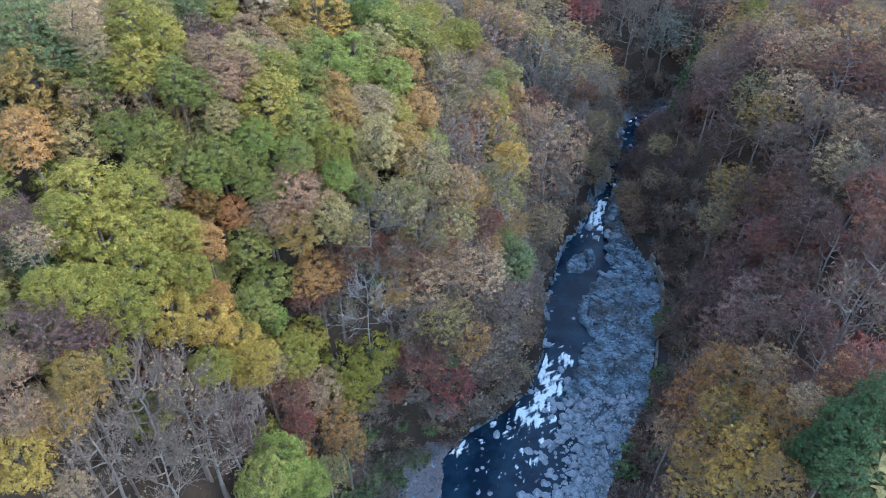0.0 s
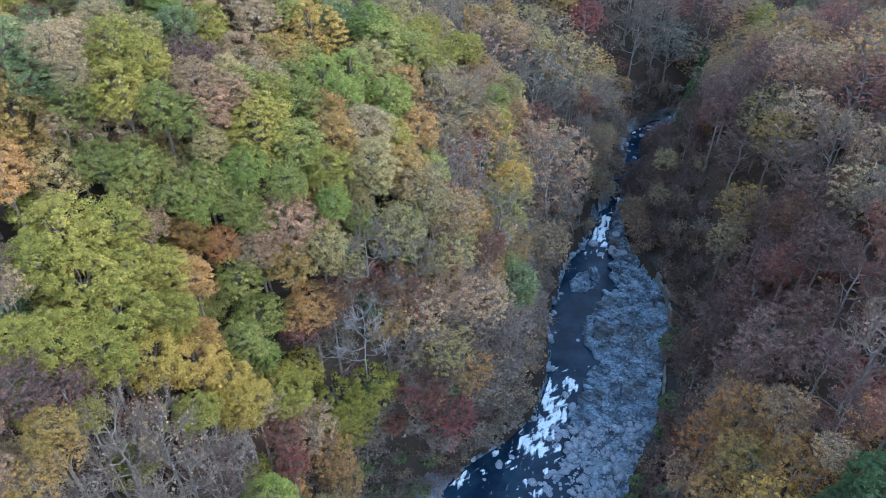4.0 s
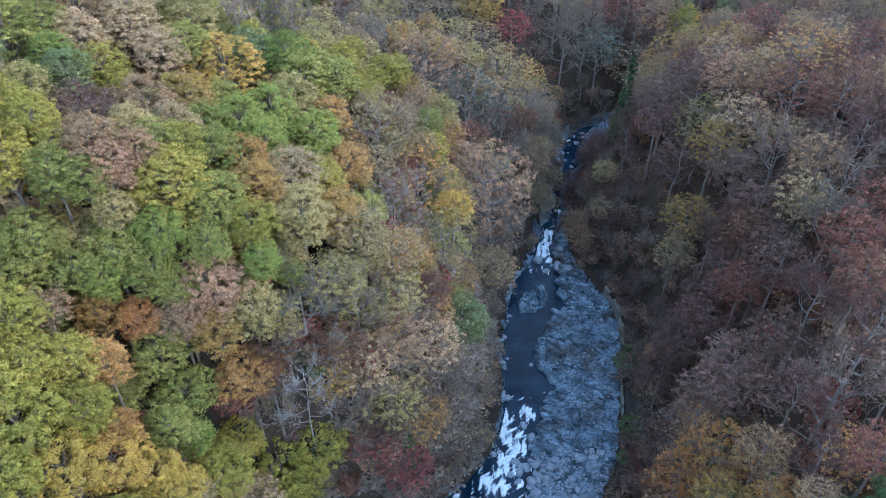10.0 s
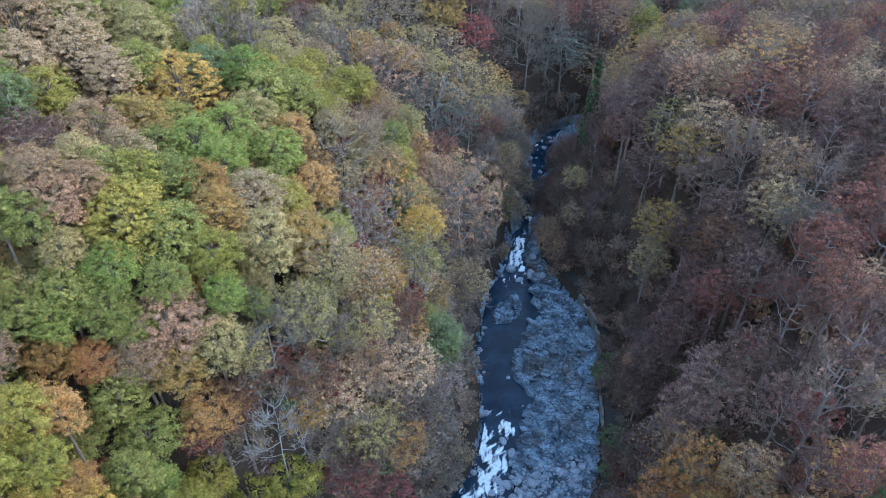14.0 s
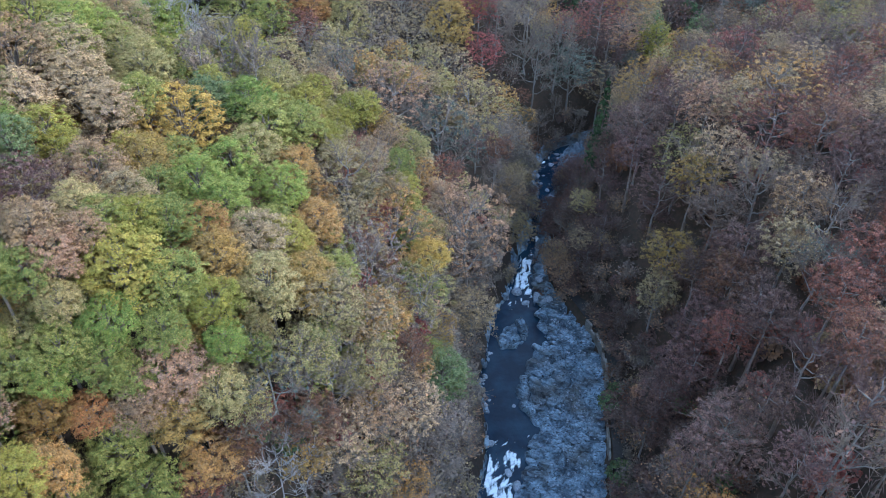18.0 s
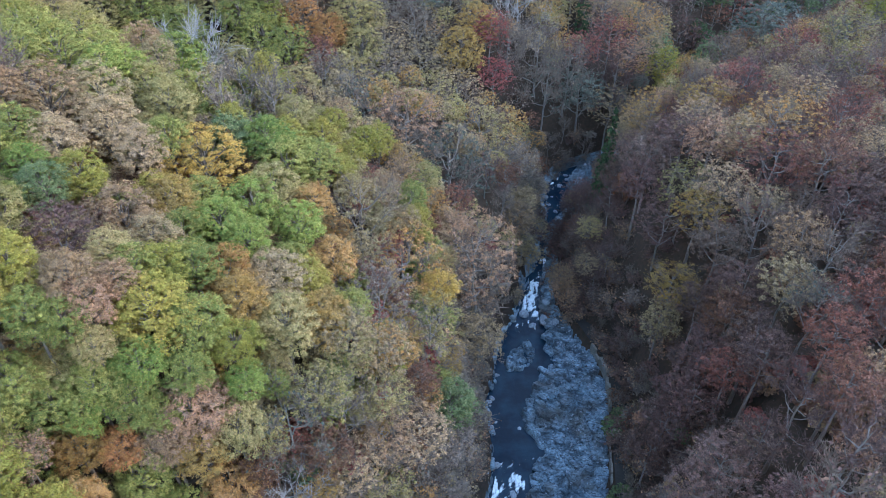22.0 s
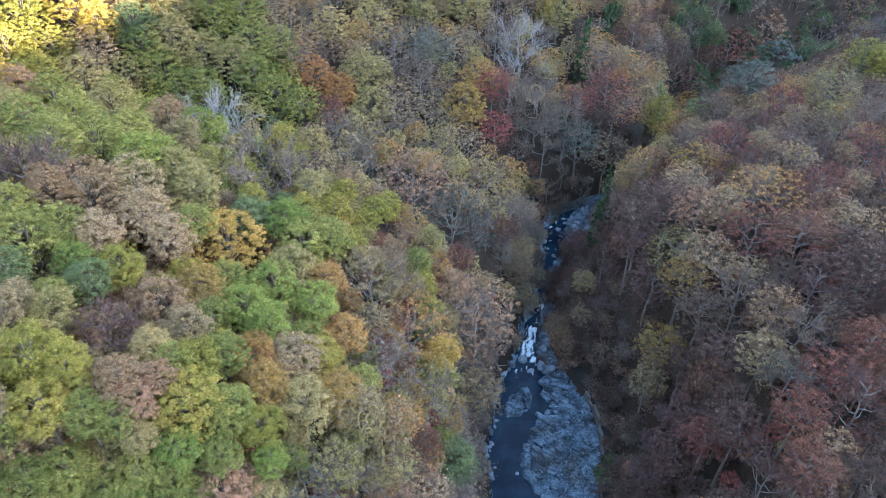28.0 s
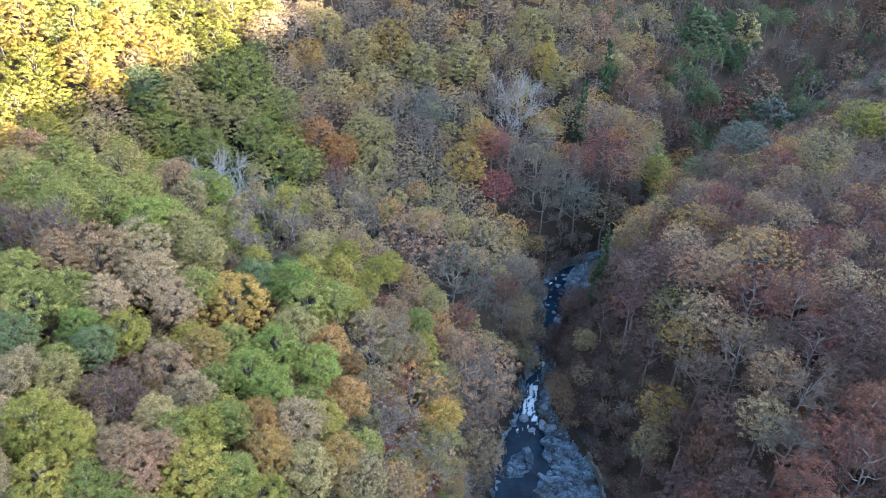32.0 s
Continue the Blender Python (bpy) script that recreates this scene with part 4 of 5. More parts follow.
plant("bare", -43.3, 103.9, 15.4, 5.2, "mauve")
plant("bare", -39.8, 103.8, 15.3, 3.7, "grey")
plant("oak", -4.6, 103.0, 12.4, 3.4, "green")
plant("thin", 57.2, 102.4, 16.3, 5.2, "tan")
plant("oak", -35.4, 102.1, 13.9, 5.6, "brown")
plant("full", 63.9, 102.1, 16.6, 6.6, "rust")
plant("oak", -8.7, 100.9, 12.0, 4.3, "green")
plant("full", 53.1, 100.7, 16.1, 4.2, "ochre")
plant("oak", -39.1, 100.1, 13.6, 3.2, "brown")
plant("oak", -29.0, 99.9, 12.9, 4.1, "tan")
plant("oak", -18.7, 99.8, 12.2, 5.8, "yellow")
plant("oak", -22.5, 99.6, 12.4, 3.0, "green")
plant("full", 0.1, 99.0, 13.3, 6.9, "tan")
plant("full", 69.8, 98.1, 16.1, 5.6, "rust")
plant("thin", 17.8, 97.4, 17.1, 4.6, "tan")
plant("oak", -25.2, 97.0, 12.3, 3.7, "tan")
plant("oak", -10.4, 96.7, 11.9, 3.7, "olive")
plant("oak", -42.6, 96.5, 13.4, 3.1, "green")
plant("oak", -5.5, 96.0, 11.9, 3.1, "ochre")
plant("full", 6.5, 95.0, 14.6, 6.3, "ochre")
plant("thin", 48.3, 94.5, 15.8, 4.2, "ochre")
plant("oak", -32.8, 94.1, 13.1, 3.4, "tan")
plant("oak", -36.4, 94.0, 13.3, 3.1, "green")
plant("thin", 52.7, 93.2, 15.8, 4.6, "grey")
plant("oak", -12.5, 92.7, 11.9, 3.9, "bright")
plant("oak", -39.7, 91.9, 13.3, 4.7, "green")
plant("oak", 10.4, 91.6, 15.3, 3.1, "yellow")
plant("bare", 57.3, 91.5, 16.7, 4.8, "grey")
plant("oak", -7.3, 91.3, 11.7, 3.6, "bright")
plant("thin", 45.4, 90.7, 15.7, 3.6, "tan")
plant("oak", -29.6, 89.7, 11.9, 3.1, "lime")
plant("oak", -20.9, 89.0, 11.7, 3.5, "ochre")
plant("full", 67.5, 89.0, 14.7, 5.1, "mauve")
plant("oak", -34.1, 88.8, 12.1, 2.7, "bright")
plant("thin", 73.4, 88.1, 15.3, 5.7, "mauve")
plant("oak", -3.5, 87.2, 11.8, 3.2, "ochre")
plant("oak", -15.6, 87.1, 11.9, 3.8, "bright")
plant("thin", 47.7, 86.1, 15.6, 3.5, "mauve")
plant("oak", -32.2, 85.9, 11.9, 2.9, "dark")
plant("thin", 59.3, 85.8, 14.9, 4.5, "brown")
plant("full", 7.9, 85.6, 13.7, 5.3, "olive")
plant("oak", -39.9, 85.3, 12.4, 2.8, "dark")
plant("oak", -25.0, 85.3, 11.9, 4.4, "brown")
plant("full", 1.2, 85.3, 12.3, 5.7, "grey")
plant("oak", -12.6, 84.4, 11.9, 3.2, "bright")
plant("oak", -19.0, 84.2, 11.7, 2.6, "green")
plant("thin", 50.7, 82.3, 15.5, 4.1, "mauve")
plant("oak", -6.7, 82.1, 12.0, 3.1, "lime")
plant("oak", -21.4, 81.3, 12.1, 3.1, "tan")
plant("oak", -10.0, 80.9, 12.0, 3.7, "tan")
plant("oak", -37.3, 80.6, 12.1, 2.2, "tan")
plant("oak", -34.1, 80.2, 12.2, 2.7, "olive")
plant("bare", 59.7, 79.9, 16.0, 4.3, "grey")
plant("oak", 10.3, 79.2, 12.7, 3.9, "dark")
plant("thin", 54.1, 79.0, 15.1, 4.3, "tan")
plant("thin", 47.7, 79.0, 15.6, 3.7, "rust")
plant("full", -28.8, 78.5, 12.4, 4.0, "mauve")
plant("oak", -37.6, 77.8, 12.4, 2.4, "tan")
plant("oak", -14.4, 77.8, 12.5, 3.6, "orange")
plant("full", 2.2, 77.2, 12.1, 3.6, "ochre")
plant("thin", 44.6, 77.2, 15.8, 3.8, "mauve")
plant("oak", -4.8, 76.9, 12.4, 3.4, "ochre")
plant("oak", -16.7, 76.6, 12.8, 3.0, "green")
plant("thin", 1.2, 76.4, 12.2, 3.9, "tan")
plant("thin", 6.2, 76.3, 12.2, 2.7, "rust")
plant("thin", -3.2, 75.7, 12.4, 3.8, "tan")
plant("full", -2.3, 75.0, 12.4, 3.8, "olive")
plant("oak", -23.3, 74.8, 13.3, 2.4, "olive")
plant("oak", -12.7, 74.6, 12.9, 3.0, "ochre")
plant("thin", 65.2, 74.6, 14.6, 4.0, "rust")
plant("thin", 9.8, 74.6, 12.3, 3.7, "grey")
plant("oak", -19.0, 74.3, 13.3, 2.7, "lime")
plant("oak", -8.6, 73.9, 12.7, 3.7, "olive")
plant("thin", 39.5, 73.5, 16.2, 4.2, "mauve")
plant("thin", 42.1, 73.4, 16.2, 4.5, "mauve")
plant("bare", 53.9, 72.9, 16.7, 4.1, "teal")
plant("oak", -20.8, 72.7, 13.4, 2.3, "green")
plant("thin", 47.2, 72.6, 16.1, 4.1, "mauve")
plant("thin", 5.3, 72.4, 12.1, 4.3, "tan")
plant("thin", 37.7, 72.1, 16.2, 3.9, "mauve")
plant("thin", 1.2, 72.0, 12.5, 3.6, "olive")
plant("bare", 6.7, 71.3, 13.0, 4.3, "grey")
plant("thin", 58.3, 70.8, 15.5, 4.3, "rust")
plant("thin", 43.7, 70.8, 16.3, 3.3, "rust")
plant("oak", -32.6, 70.7, 13.8, 3.9, "lime")
plant("oak", -21.8, 70.4, 13.8, 2.0, "brown")
plant("oak", -19.5, 70.0, 13.8, 4.2, "lime")
plant("oak", -16.2, 70.0, 13.8, 3.4, "green")
plant("oak", -29.3, 69.7, 14.2, 2.7, "lime")
plant("bare", -3.1, 69.5, 13.4, 3.7, "grey")
plant("oak", -12.9, 69.3, 13.7, 2.8, "lime")
plant("thin", 0.8, 69.3, 12.5, 3.8, "brown")
plant("oak", -24.9, 69.1, 14.2, 2.9, "brown")
plant("thin", -5.9, 69.0, 12.8, 3.9, "olive")
plant("thin", 46.0, 68.8, 16.5, 3.8, "mauve")
plant("thin", 3.8, 68.3, 11.8, 3.6, "ochre")
plant("oak", -23.7, 67.8, 14.2, 2.6, "brown")
plant("thin", -2.9, 66.9, 12.0, 4.0, "tan")
plant("thin", -0.3, 66.9, 12.2, 4.4, "olive")
plant("oak", -12.1, 66.8, 14.0, 2.3, "bright")
plant("oak", -36.4, 66.3, 14.6, 2.5, "tan")
plant("oak", -25.4, 66.1, 14.4, 2.4, "green")
plant("bare", -8.6, 66.1, 14.5, 4.6, "teal")
plant("bare", 58.9, 66.0, 16.8, 4.6, "mauve")
plant("oak", -16.8, 66.0, 14.3, 2.5, "green")
plant("oak", -27.6, 65.9, 14.6, 2.6, "green")
plant("thin", 50.6, 65.9, 16.5, 3.7, "red")
plant("thin", -6.0, 65.9, 13.3, 3.6, "rust")
plant("oak", -30.9, 65.8, 14.6, 3.1, "lime")
plant("thin", -1.7, 65.7, 12.1, 3.7, "mauve")
plant("oak", -40.6, 65.6, 14.8, 3.8, "dark")
plant("oak", -23.6, 65.6, 14.1, 2.1, "olive")
plant("oak", -20.5, 65.6, 14.6, 2.7, "bright")
plant("thin", 0.7, 65.6, 12.2, 4.4, "red")
plant("thin", -11.2, 65.1, 13.7, 2.9, "olive")
plant("oak", -34.6, 65.0, 14.6, 2.2, "tan")
plant("bare", -4.9, 65.0, 14.0, 3.5, "grey")
plant("oak", -17.2, 64.9, 14.5, 4.0, "brown")
plant("oak", -13.7, 64.9, 14.0, 3.3, "olive")
plant("thin", -7.0, 64.9, 13.5, 3.0, "ochre")
plant("thin", -3.4, 64.9, 12.5, 3.7, "red")
plant("thin", -12.1, 64.4, 13.8, 2.8, "rust")
plant("oak", -21.6, 64.3, 14.5, 2.8, "green")
plant("oak", -34.9, 64.1, 14.7, 2.6, "green")
plant("oak", -24.5, 64.1, 14.5, 2.8, "green")
plant("oak", -38.0, 64.0, 14.8, 2.8, "dark")
plant("snag", -10.0, 64.0, 18.2, 4.3, "grey")
plant("oak", -20.1, 63.9, 14.7, 2.2, "green")
plant("oak", -17.3, 63.5, 14.4, 3.2, "ochre")
plant("thin", -13.2, 63.5, 14.0, 3.0, "rust")
plant("oak", -9.7, 63.3, 12.9, 3.8, "lime")
plant("oak", -30.0, 63.2, 15.1, 2.7, "green")
plant("oak", -20.3, 63.0, 14.7, 2.8, "brown")
plant("oak", -15.5, 63.0, 14.1, 3.3, "ochre")
plant("oak", -40.3, 62.9, 14.7, 4.0, "ochre")
plant("thin", -36.2, 62.9, 14.7, 2.1, "tan")
plant("oak", -25.5, 62.9, 15.0, 2.5, "bright")
plant("oak", -27.5, 62.8, 15.1, 2.4, "green")
plant("oak", -33.6, 62.6, 14.2, 2.6, "green")
plant("thin", -17.0, 62.2, 14.2, 2.9, "rust")
plant("thin", -11.0, 62.1, 13.4, 3.9, "grey")
plant("oak", -23.6, 62.0, 15.6, 2.3, "orange")
plant("oak", -14.2, 61.7, 14.8, 4.3, "lime")
plant("oak", -13.0, 61.7, 14.5, 3.9, "lime")
plant("oak", -22.6, 61.6, 15.8, 3.0, "green")
plant("oak", -31.4, 61.5, 15.7, 2.4, "green")
plant("oak", -26.5, 61.4, 15.8, 2.8, "orange")
plant("oak", -37.6, 61.2, 14.6, 3.2, "olive")
plant("oak", -17.5, 61.2, 14.4, 2.8, "lime")
plant("oak", -21.0, 60.1, 16.4, 3.3, "green")
plant("bare", 44.1, 59.9, 18.4, 3.7, "mauve")
plant("thin", 47.2, 58.3, 16.9, 3.5, "rust")
plant("thin", 34.7, 58.2, 18.2, 3.6, "grey")
plant("thin", -28.8, 58.1, 17.4, 2.3, "brown")
plant("full", 36.5, 57.8, 18.0, 4.4, "grey")
plant("thin", 39.2, 57.7, 18.0, 3.2, "mauve")
plant("oak", -39.9, 57.0, 15.3, 3.2, "ochre")
plant("oak", -25.1, 56.2, 17.9, 2.4, "ochre")
plant("oak", -19.7, 56.0, 17.7, 2.0, "bright")
plant("oak", -30.7, 55.9, 18.3, 3.2, "lime")
plant("thin", -16.1, 55.7, 17.7, 3.4, "tan")
plant("oak", -18.5, 55.4, 17.8, 3.5, "lime")
plant("thin", -14.3, 55.4, 17.5, 3.4, "ochre")
plant("oak", -21.2, 55.0, 17.7, 2.5, "green")
plant("oak", -26.5, 54.3, 18.6, 2.6, "lime")
plant("thin", -13.0, 54.1, 17.6, 2.9, "ochre")
plant("oak", -28.5, 52.9, 18.8, 2.7, "lime")
plant("oak", -33.6, 52.8, 18.7, 3.9, "lime")
plant("thin", -18.2, 51.6, 18.7, 2.7, "rust")
plant("bare", 43.5, 51.6, 18.8, 4.3, "mauve")
plant("oak", -23.6, 51.5, 18.6, 2.1, "orange")
plant("oak", -25.8, 51.3, 18.7, 2.8, "lime")
plant("thin", -20.0, 50.8, 18.8, 2.5, "tan")
plant("thin", 29.4, 50.8, 17.6, 3.2, "orange")
plant("oak", -22.0, 50.3, 18.7, 2.7, "yellow")
plant("oak", -21.3, 50.0, 18.8, 3.5, "yellow")
plant("thin", -17.2, 50.0, 18.8, 2.2, "red")
plant("thin", 37.3, 49.6, 17.6, 2.9, "mauve")
plant("thin", 31.5, 49.5, 17.5, 4.0, "orange")
plant("oak", -31.5, 49.3, 19.0, 4.2, "lime")
plant("oak", -24.0, 49.3, 18.6, 3.2, "yellow")
plant("bare", 40.4, 49.0, 18.6, 5.0, "grey")
plant("oak", -33.6, 48.2, 18.9, 2.9, "lime")
plant("thin", -14.4, 48.2, 18.8, 3.0, "olive")
plant("thin", 26.8, 48.2, 17.3, 2.6, "brown")
plant("oak", -28.7, 48.0, 18.8, 3.5, "lime")
plant("oak", -26.2, 46.6, 18.6, 2.9, "yellow")
plant("thin", -35.9, 45.6, 18.8, 2.4, "mauve")
plant("oak", -16.3, 45.4, 18.7, 3.0, "bright")
plant("thin", 32.5, 45.2, 17.0, 2.8, "brown")
plant("oak", -23.2, 45.1, 18.8, 2.3, "lime")
plant("thin", -21.1, 44.8, 18.9, 2.5, "grey")
plant("thin", -34.2, 44.5, 18.8, 2.1, "tan")
plant("oak", -18.6, 44.3, 18.8, 3.7, "bright")
plant("oak", -28.6, 43.7, 18.7, 2.9, "lime")
plant("thin", 29.3, 43.1, 16.7, 3.4, "ochre")
plant("oak", -31.3, 42.6, 18.8, 3.2, "lime")
plant("thin", 27.2, 42.4, 16.8, 3.3, "ochre")
plant("bare", 35.0, 42.0, 18.2, 2.4, "mauve")
plant("bare", -21.8, 41.9, 19.8, 3.2, "mauve")
plant("oak", -32.5, 41.3, 18.8, 2.2, "lime")
plant("bare", -25.1, 41.0, 19.7, 4.0, "tan")
plant("oak", -19.6, 40.8, 18.8, 3.0, "green")
plant("bare", -23.6, 40.3, 19.7, 4.6, "grey")
plant("thin", 37.5, 39.9, 17.0, 2.9, "rust")
plant("thin", 31.6, 39.4, 16.9, 3.2, "orange")
plant("thin", 25.6, 39.3, 16.7, 2.9, "ochre")
plant("thin", -29.8, 39.1, 18.8, 2.7, "mauve")
plant("bare", -27.2, 39.1, 19.7, 4.3, "grey")
plant("thin", 33.1, 38.9, 17.0, 2.0, "tan")
plant("thin", -28.3, 38.5, 18.8, 1.9, "lime")
plant("thin", -32.4, 38.1, 18.6, 3.0, "mauve")
plant("thin", 28.8, 37.1, 16.7, 3.2, "yellow")
plant("oak", 36.8, 36.3, 16.9, 2.4, "pine")
plant("oak", -29.8, 36.2, 18.3, 2.2, "ochre")
plant("thin", -29.0, 35.3, 18.1, 2.0, "ochre")
plant("thin", 27.3, 35.2, 16.2, 3.0, "yellow")
plant("oak", 34.7, 34.9, 16.9, 3.4, "pine")
plant("bare", -25.1, 34.6, 19.2, 3.8, "grey")
plant("thin", -32.8, 34.4, 17.6, 1.9, "brown")
plant("oak", 32.2, 34.1, 16.5, 2.5, "pine")
plant("thin", 29.5, 33.2, 16.1, 2.2, "ochre")
plant("bare", -28.3, 33.0, 18.4, 3.7, "grey")
plant("thin", -30.0, 32.9, 17.2, 2.3, "ochre")
plant("thin", -32.1, 32.1, 16.4, 2.2, "brown")
plant("oak", 32.8, 30.8, 16.1, 3.1, "pine")
plant("oak", -31.9, 29.6, 15.1, 2.5, "yellow")
plant("thin", -28.9, 29.3, 15.6, 1.8, "tan")
plant("full", 18.6, 104.5, 26.5, 8.2, "brown")
plant("conifer", 52.4, 136.6, 18.0, 4.2, "pine")
plant("conifer", 49.8, 133.0, 15.5, 3.4, "pine")


# ---- the rest of the wood, grown in between ----
def fill(x0, x1, y0, y1, gap, choose, limit, how=plant, close=0.56):
    done = 0
    for _ in range(int((x1 - x0) * (y1 - y0) / (gap * gap) * 7)):
        x, y = rng.uniform(x0, x1), rng.uniform(y0, y1)
        dl, dr = float(left_edge(y) - x), float(x - bank(y))
        if max(dl, dr) < 3.6 or (y < 66 and 0 < dl < 15) or x < -31 - 0.27 * y or x > 0.9 * y + 12 or done >= limit:
            continue
        kind, hue, r, h = choose(x, y, dl, dr)
        near = np.array(STANDING) if STANDING else np.zeros((1, 3)) + 1e6
        if ((near[:, 0] - x) ** 2 + (near[:, 1] - y) ** 2 < (close * (near[:, 2] + r)) ** 2).any():
            continue
        (plant if kind in ("shrub", "brush") else how)(kind, x, y, h, r, hue)
        done += 1
    return done


def either(*options):
    return options[int(rng.integers(0, len(options)))]


def left_wood(x, y, dl, dr):
    if dl < 9 and 60 < y < 112:
        kind, hue = either(("brush", "grey"), ("brush", "mauve"), ("brush", "tan"), ("shrub", "brown"), ("brush", "grey"), ("shrub", "grey"))
        return kind, hue, rng.uniform(1.2, 2.2), rng.uniform(1.6, 3.2)
    if dl < 14:
        kind, hue = either(("thin", "tan"), ("thin", "ochre"), ("thin", "brown"), ("thin", "olive"), ("shrub", "rust"), ("thin", "rust"))
    elif y > 125 and x > -8 - 0.12 * (y - 125):
        kind, hue = either(("thin", "tan"), ("thin", "grey"), ("oak", "olive"), ("oak", "tan"), ("thin", "ochre"), ("bare", "grey"), ("thin", "brown"), ("thin", "mauve"))
    elif x < -5:
        kind, hue = either(("oak", "green"), ("oak", "olive"), ("oak", "lime"), ("oak", "green"), ("oak", "olive"), ("oak", "dark"), ("oak", "lime"), ("oak", "tan"))
    else:
        kind, hue = either(("oak", "green"), ("oak", "olive"), ("oak", "lime"), ("oak", "tan"), ("thin", "ochre"), ("thin", "brown"), ("thin", "tan"))
    r = rng.uniform(2.4, 3.9) if kind != "shrub" else rng.uniform(1.2, 2.0)
    return kind, hue, r, rng.uniform(8, 11.5) if kind != "shrub" else rng.uniform(1.8, 3.0)


def right_wood(x, y, dl, dr):
    if dr < 7 and y < 118:
        kind, hue = either(("brush", "mauve"), ("brush", "grey"), ("shrub", "mauve"), ("brush", "brown"), ("brush", "rust"))
        return kind, hue, rng.uniform(1.2, 2.4), rng.uniform(1.6, 3.4)
    kind, hue = either(("bare", "mauve"), ("thin", "mauve"), ("thin", "rust"), ("thin", "grey"), ("bare", "grey"), ("thin", "tan"), ("thin", "brown"), ("bare", "rust"))
    return kind, hue, rng.uniform(2.6, 4.2), rng.uniform(8.5, 12)


def valley_wood(x, y, dl, dr):
    # Mostly dark hues: the far valley's deep shade is put into the leaf colours.
    kind, hue = either(("bare", "mauve"), ("oak", "dark"), ("thin", "mauve"), ("thin", "rust"), ("bare", "rust"), ("oak", "pine"), ("bare", "grey"))
    return kind, hue, rng.uniform(3.0, 4.6), rng.uniform(8.5, 12)


fill(-75, 45, 30, 125, 4.0, left_wood, 420, plant, 0.64)
fill(25, 95, 30, 150, 4.2, right_wood, 300)
fill(-110, 112, 125, 285, 4.6, left_wood, 1150, plant_far, 0.47)
fill(80, 165, 90, 215, 5.2, right_wood, 220, plant_far, 0.48)
fill(100, 270, 205, 320, 5.6, valley_wood, 420, plant_far, 0.47)


fill(78, 160, 160, 270, 5.0, valley_wood, 170, plant_far, 0.42)


def young_wood(x, y, dl, dr):
    kind, hue = either(("oak", "olive"), ("oak", "green"), ("oak", "tan"), ("thin", "ochre"), ("thin", "rust"))
    return kind, hue, rng.uniform(1.9, 2.7), rng.uniform(5.5, 8.0)


fill(-45, 14, 40, 112, 3.4, young_wood, 170, plant, 0.40)
for x, y, high, radius, hue in ((-27, 61, 8, 3.2, "olive"), (-31, 62.5, 9, 3.3, "green"), (-34, 60, 8, 3.0, "green"), (-29.5, 65.5, 7, 3.0, "olive"), (-34, 66, 7.5, 3.0, "tan"),
                                 (-25.4, 67.2, 6.5, 3.2, "green"), (-28, 66.0, 6.5, 3.0, "olive"), (-23.2, 69.4, 7.0, 3.0, "olive"), (-20.6, 64.6, 5.5, 2.6, "olive"), (-38.5, 66.4, 7.0, 3.2, "green"), (-22.6, 66.4, 6.0, 2.6, "tan"), (-7.4, 63.8, 4.5, 2.2, "rust")):
    plant("oak", x, y, high, radius, hue)


def close_gaps(x0, x1, y0, y1, step, limit, choose, how):
    """Young trees wherever the crowns leave a gap."""
    done = 0
    for gx in np.arange(x0, x1, step):
        for gy in np.arange(y0, y1, step):
            x, y = gx + rng.uniform(-0.8, 0.8), gy + rng.uniform(-0.8, 0.8)
            dl, dr = float(left_edge(y) - x), float(x - bank(y))
            if max(dl, dr) < (17 if y < 66 else 11) or x < -31 - 0.27 * y or x > 0.9 * y + 12 or done >= limit:
                continue
            near = np.array(STANDING)
            if (np.hypot(near[:, 0] - x, near[:, 1] - y) < 0.8 * near[:, 2]).any():
                continue
            kind, hue, r, h = choose(x, y, dl, dr)
            how(kind, x, y, h, r, hue)
            done += 1
    return done


close_gaps(-48, 16, 36, 118, 2.6, 230, young_wood, plant)
close_gaps(-75, 75, 118, 240, 3.4, 300, lambda x, y, dl, dr: left_wood(x, y, dl, dr)[:2] + (3.0, 8.0), plant_far)


# ---- brushwood on the banks ----
def undergrowth(number, y0, y1, near, far, side, options):
    spots = []
    while len(spots) < number:
        y = rng.uniform(y0, y1)
        d = rng.uniform(near, far)
        x = float(left_edge(y)) - d - (12.5 if y < 64 else 0) if side < 0 else float(bank(y)) + d
        spots.append(x)
        kind, hue = either(*options)
        (plant if len(spots) % 3 == 0 else plant_far)(kind, x, y, rng.uniform(1.5, 3.4), rng.uniform(1.4, 2.7), hue)


BANK_MIX = (("brush", "grey"), ("brush", "mauve"), ("brush", "tan"), ("brush", "grey"), ("brush", "brown"), ("shrub", "grey"))
undergrowth(400, 66, 118, 2.8, 14, -1, BANK_MIX)
undergrowth(230, 45, 125, 1.2, 12, 1, (("brush", "mauve"), ("brush", "grey"), ("brush", "brown"), ("brush", "rust"), ("shrub", "mauve"), ("brush", "mauve")))
undergrowth(190, 112, 168, -0.8, 9, 1, (("brush", "mauve"), ("brush", "grey"), ("brush", "brown"), ("shrub", "mauve")))
undergrowth(60, 118, 172, 1.0, 9, -1, BANK_MIX)
undergrowth(130, 64.5, 75, 1.4, 9, -1, BANK_MIX)
undergrowth(50, 46, 64, -6, 8, -1, (("brush", "grey"), ("shrub", "dark"), ("brush", "mauve")))


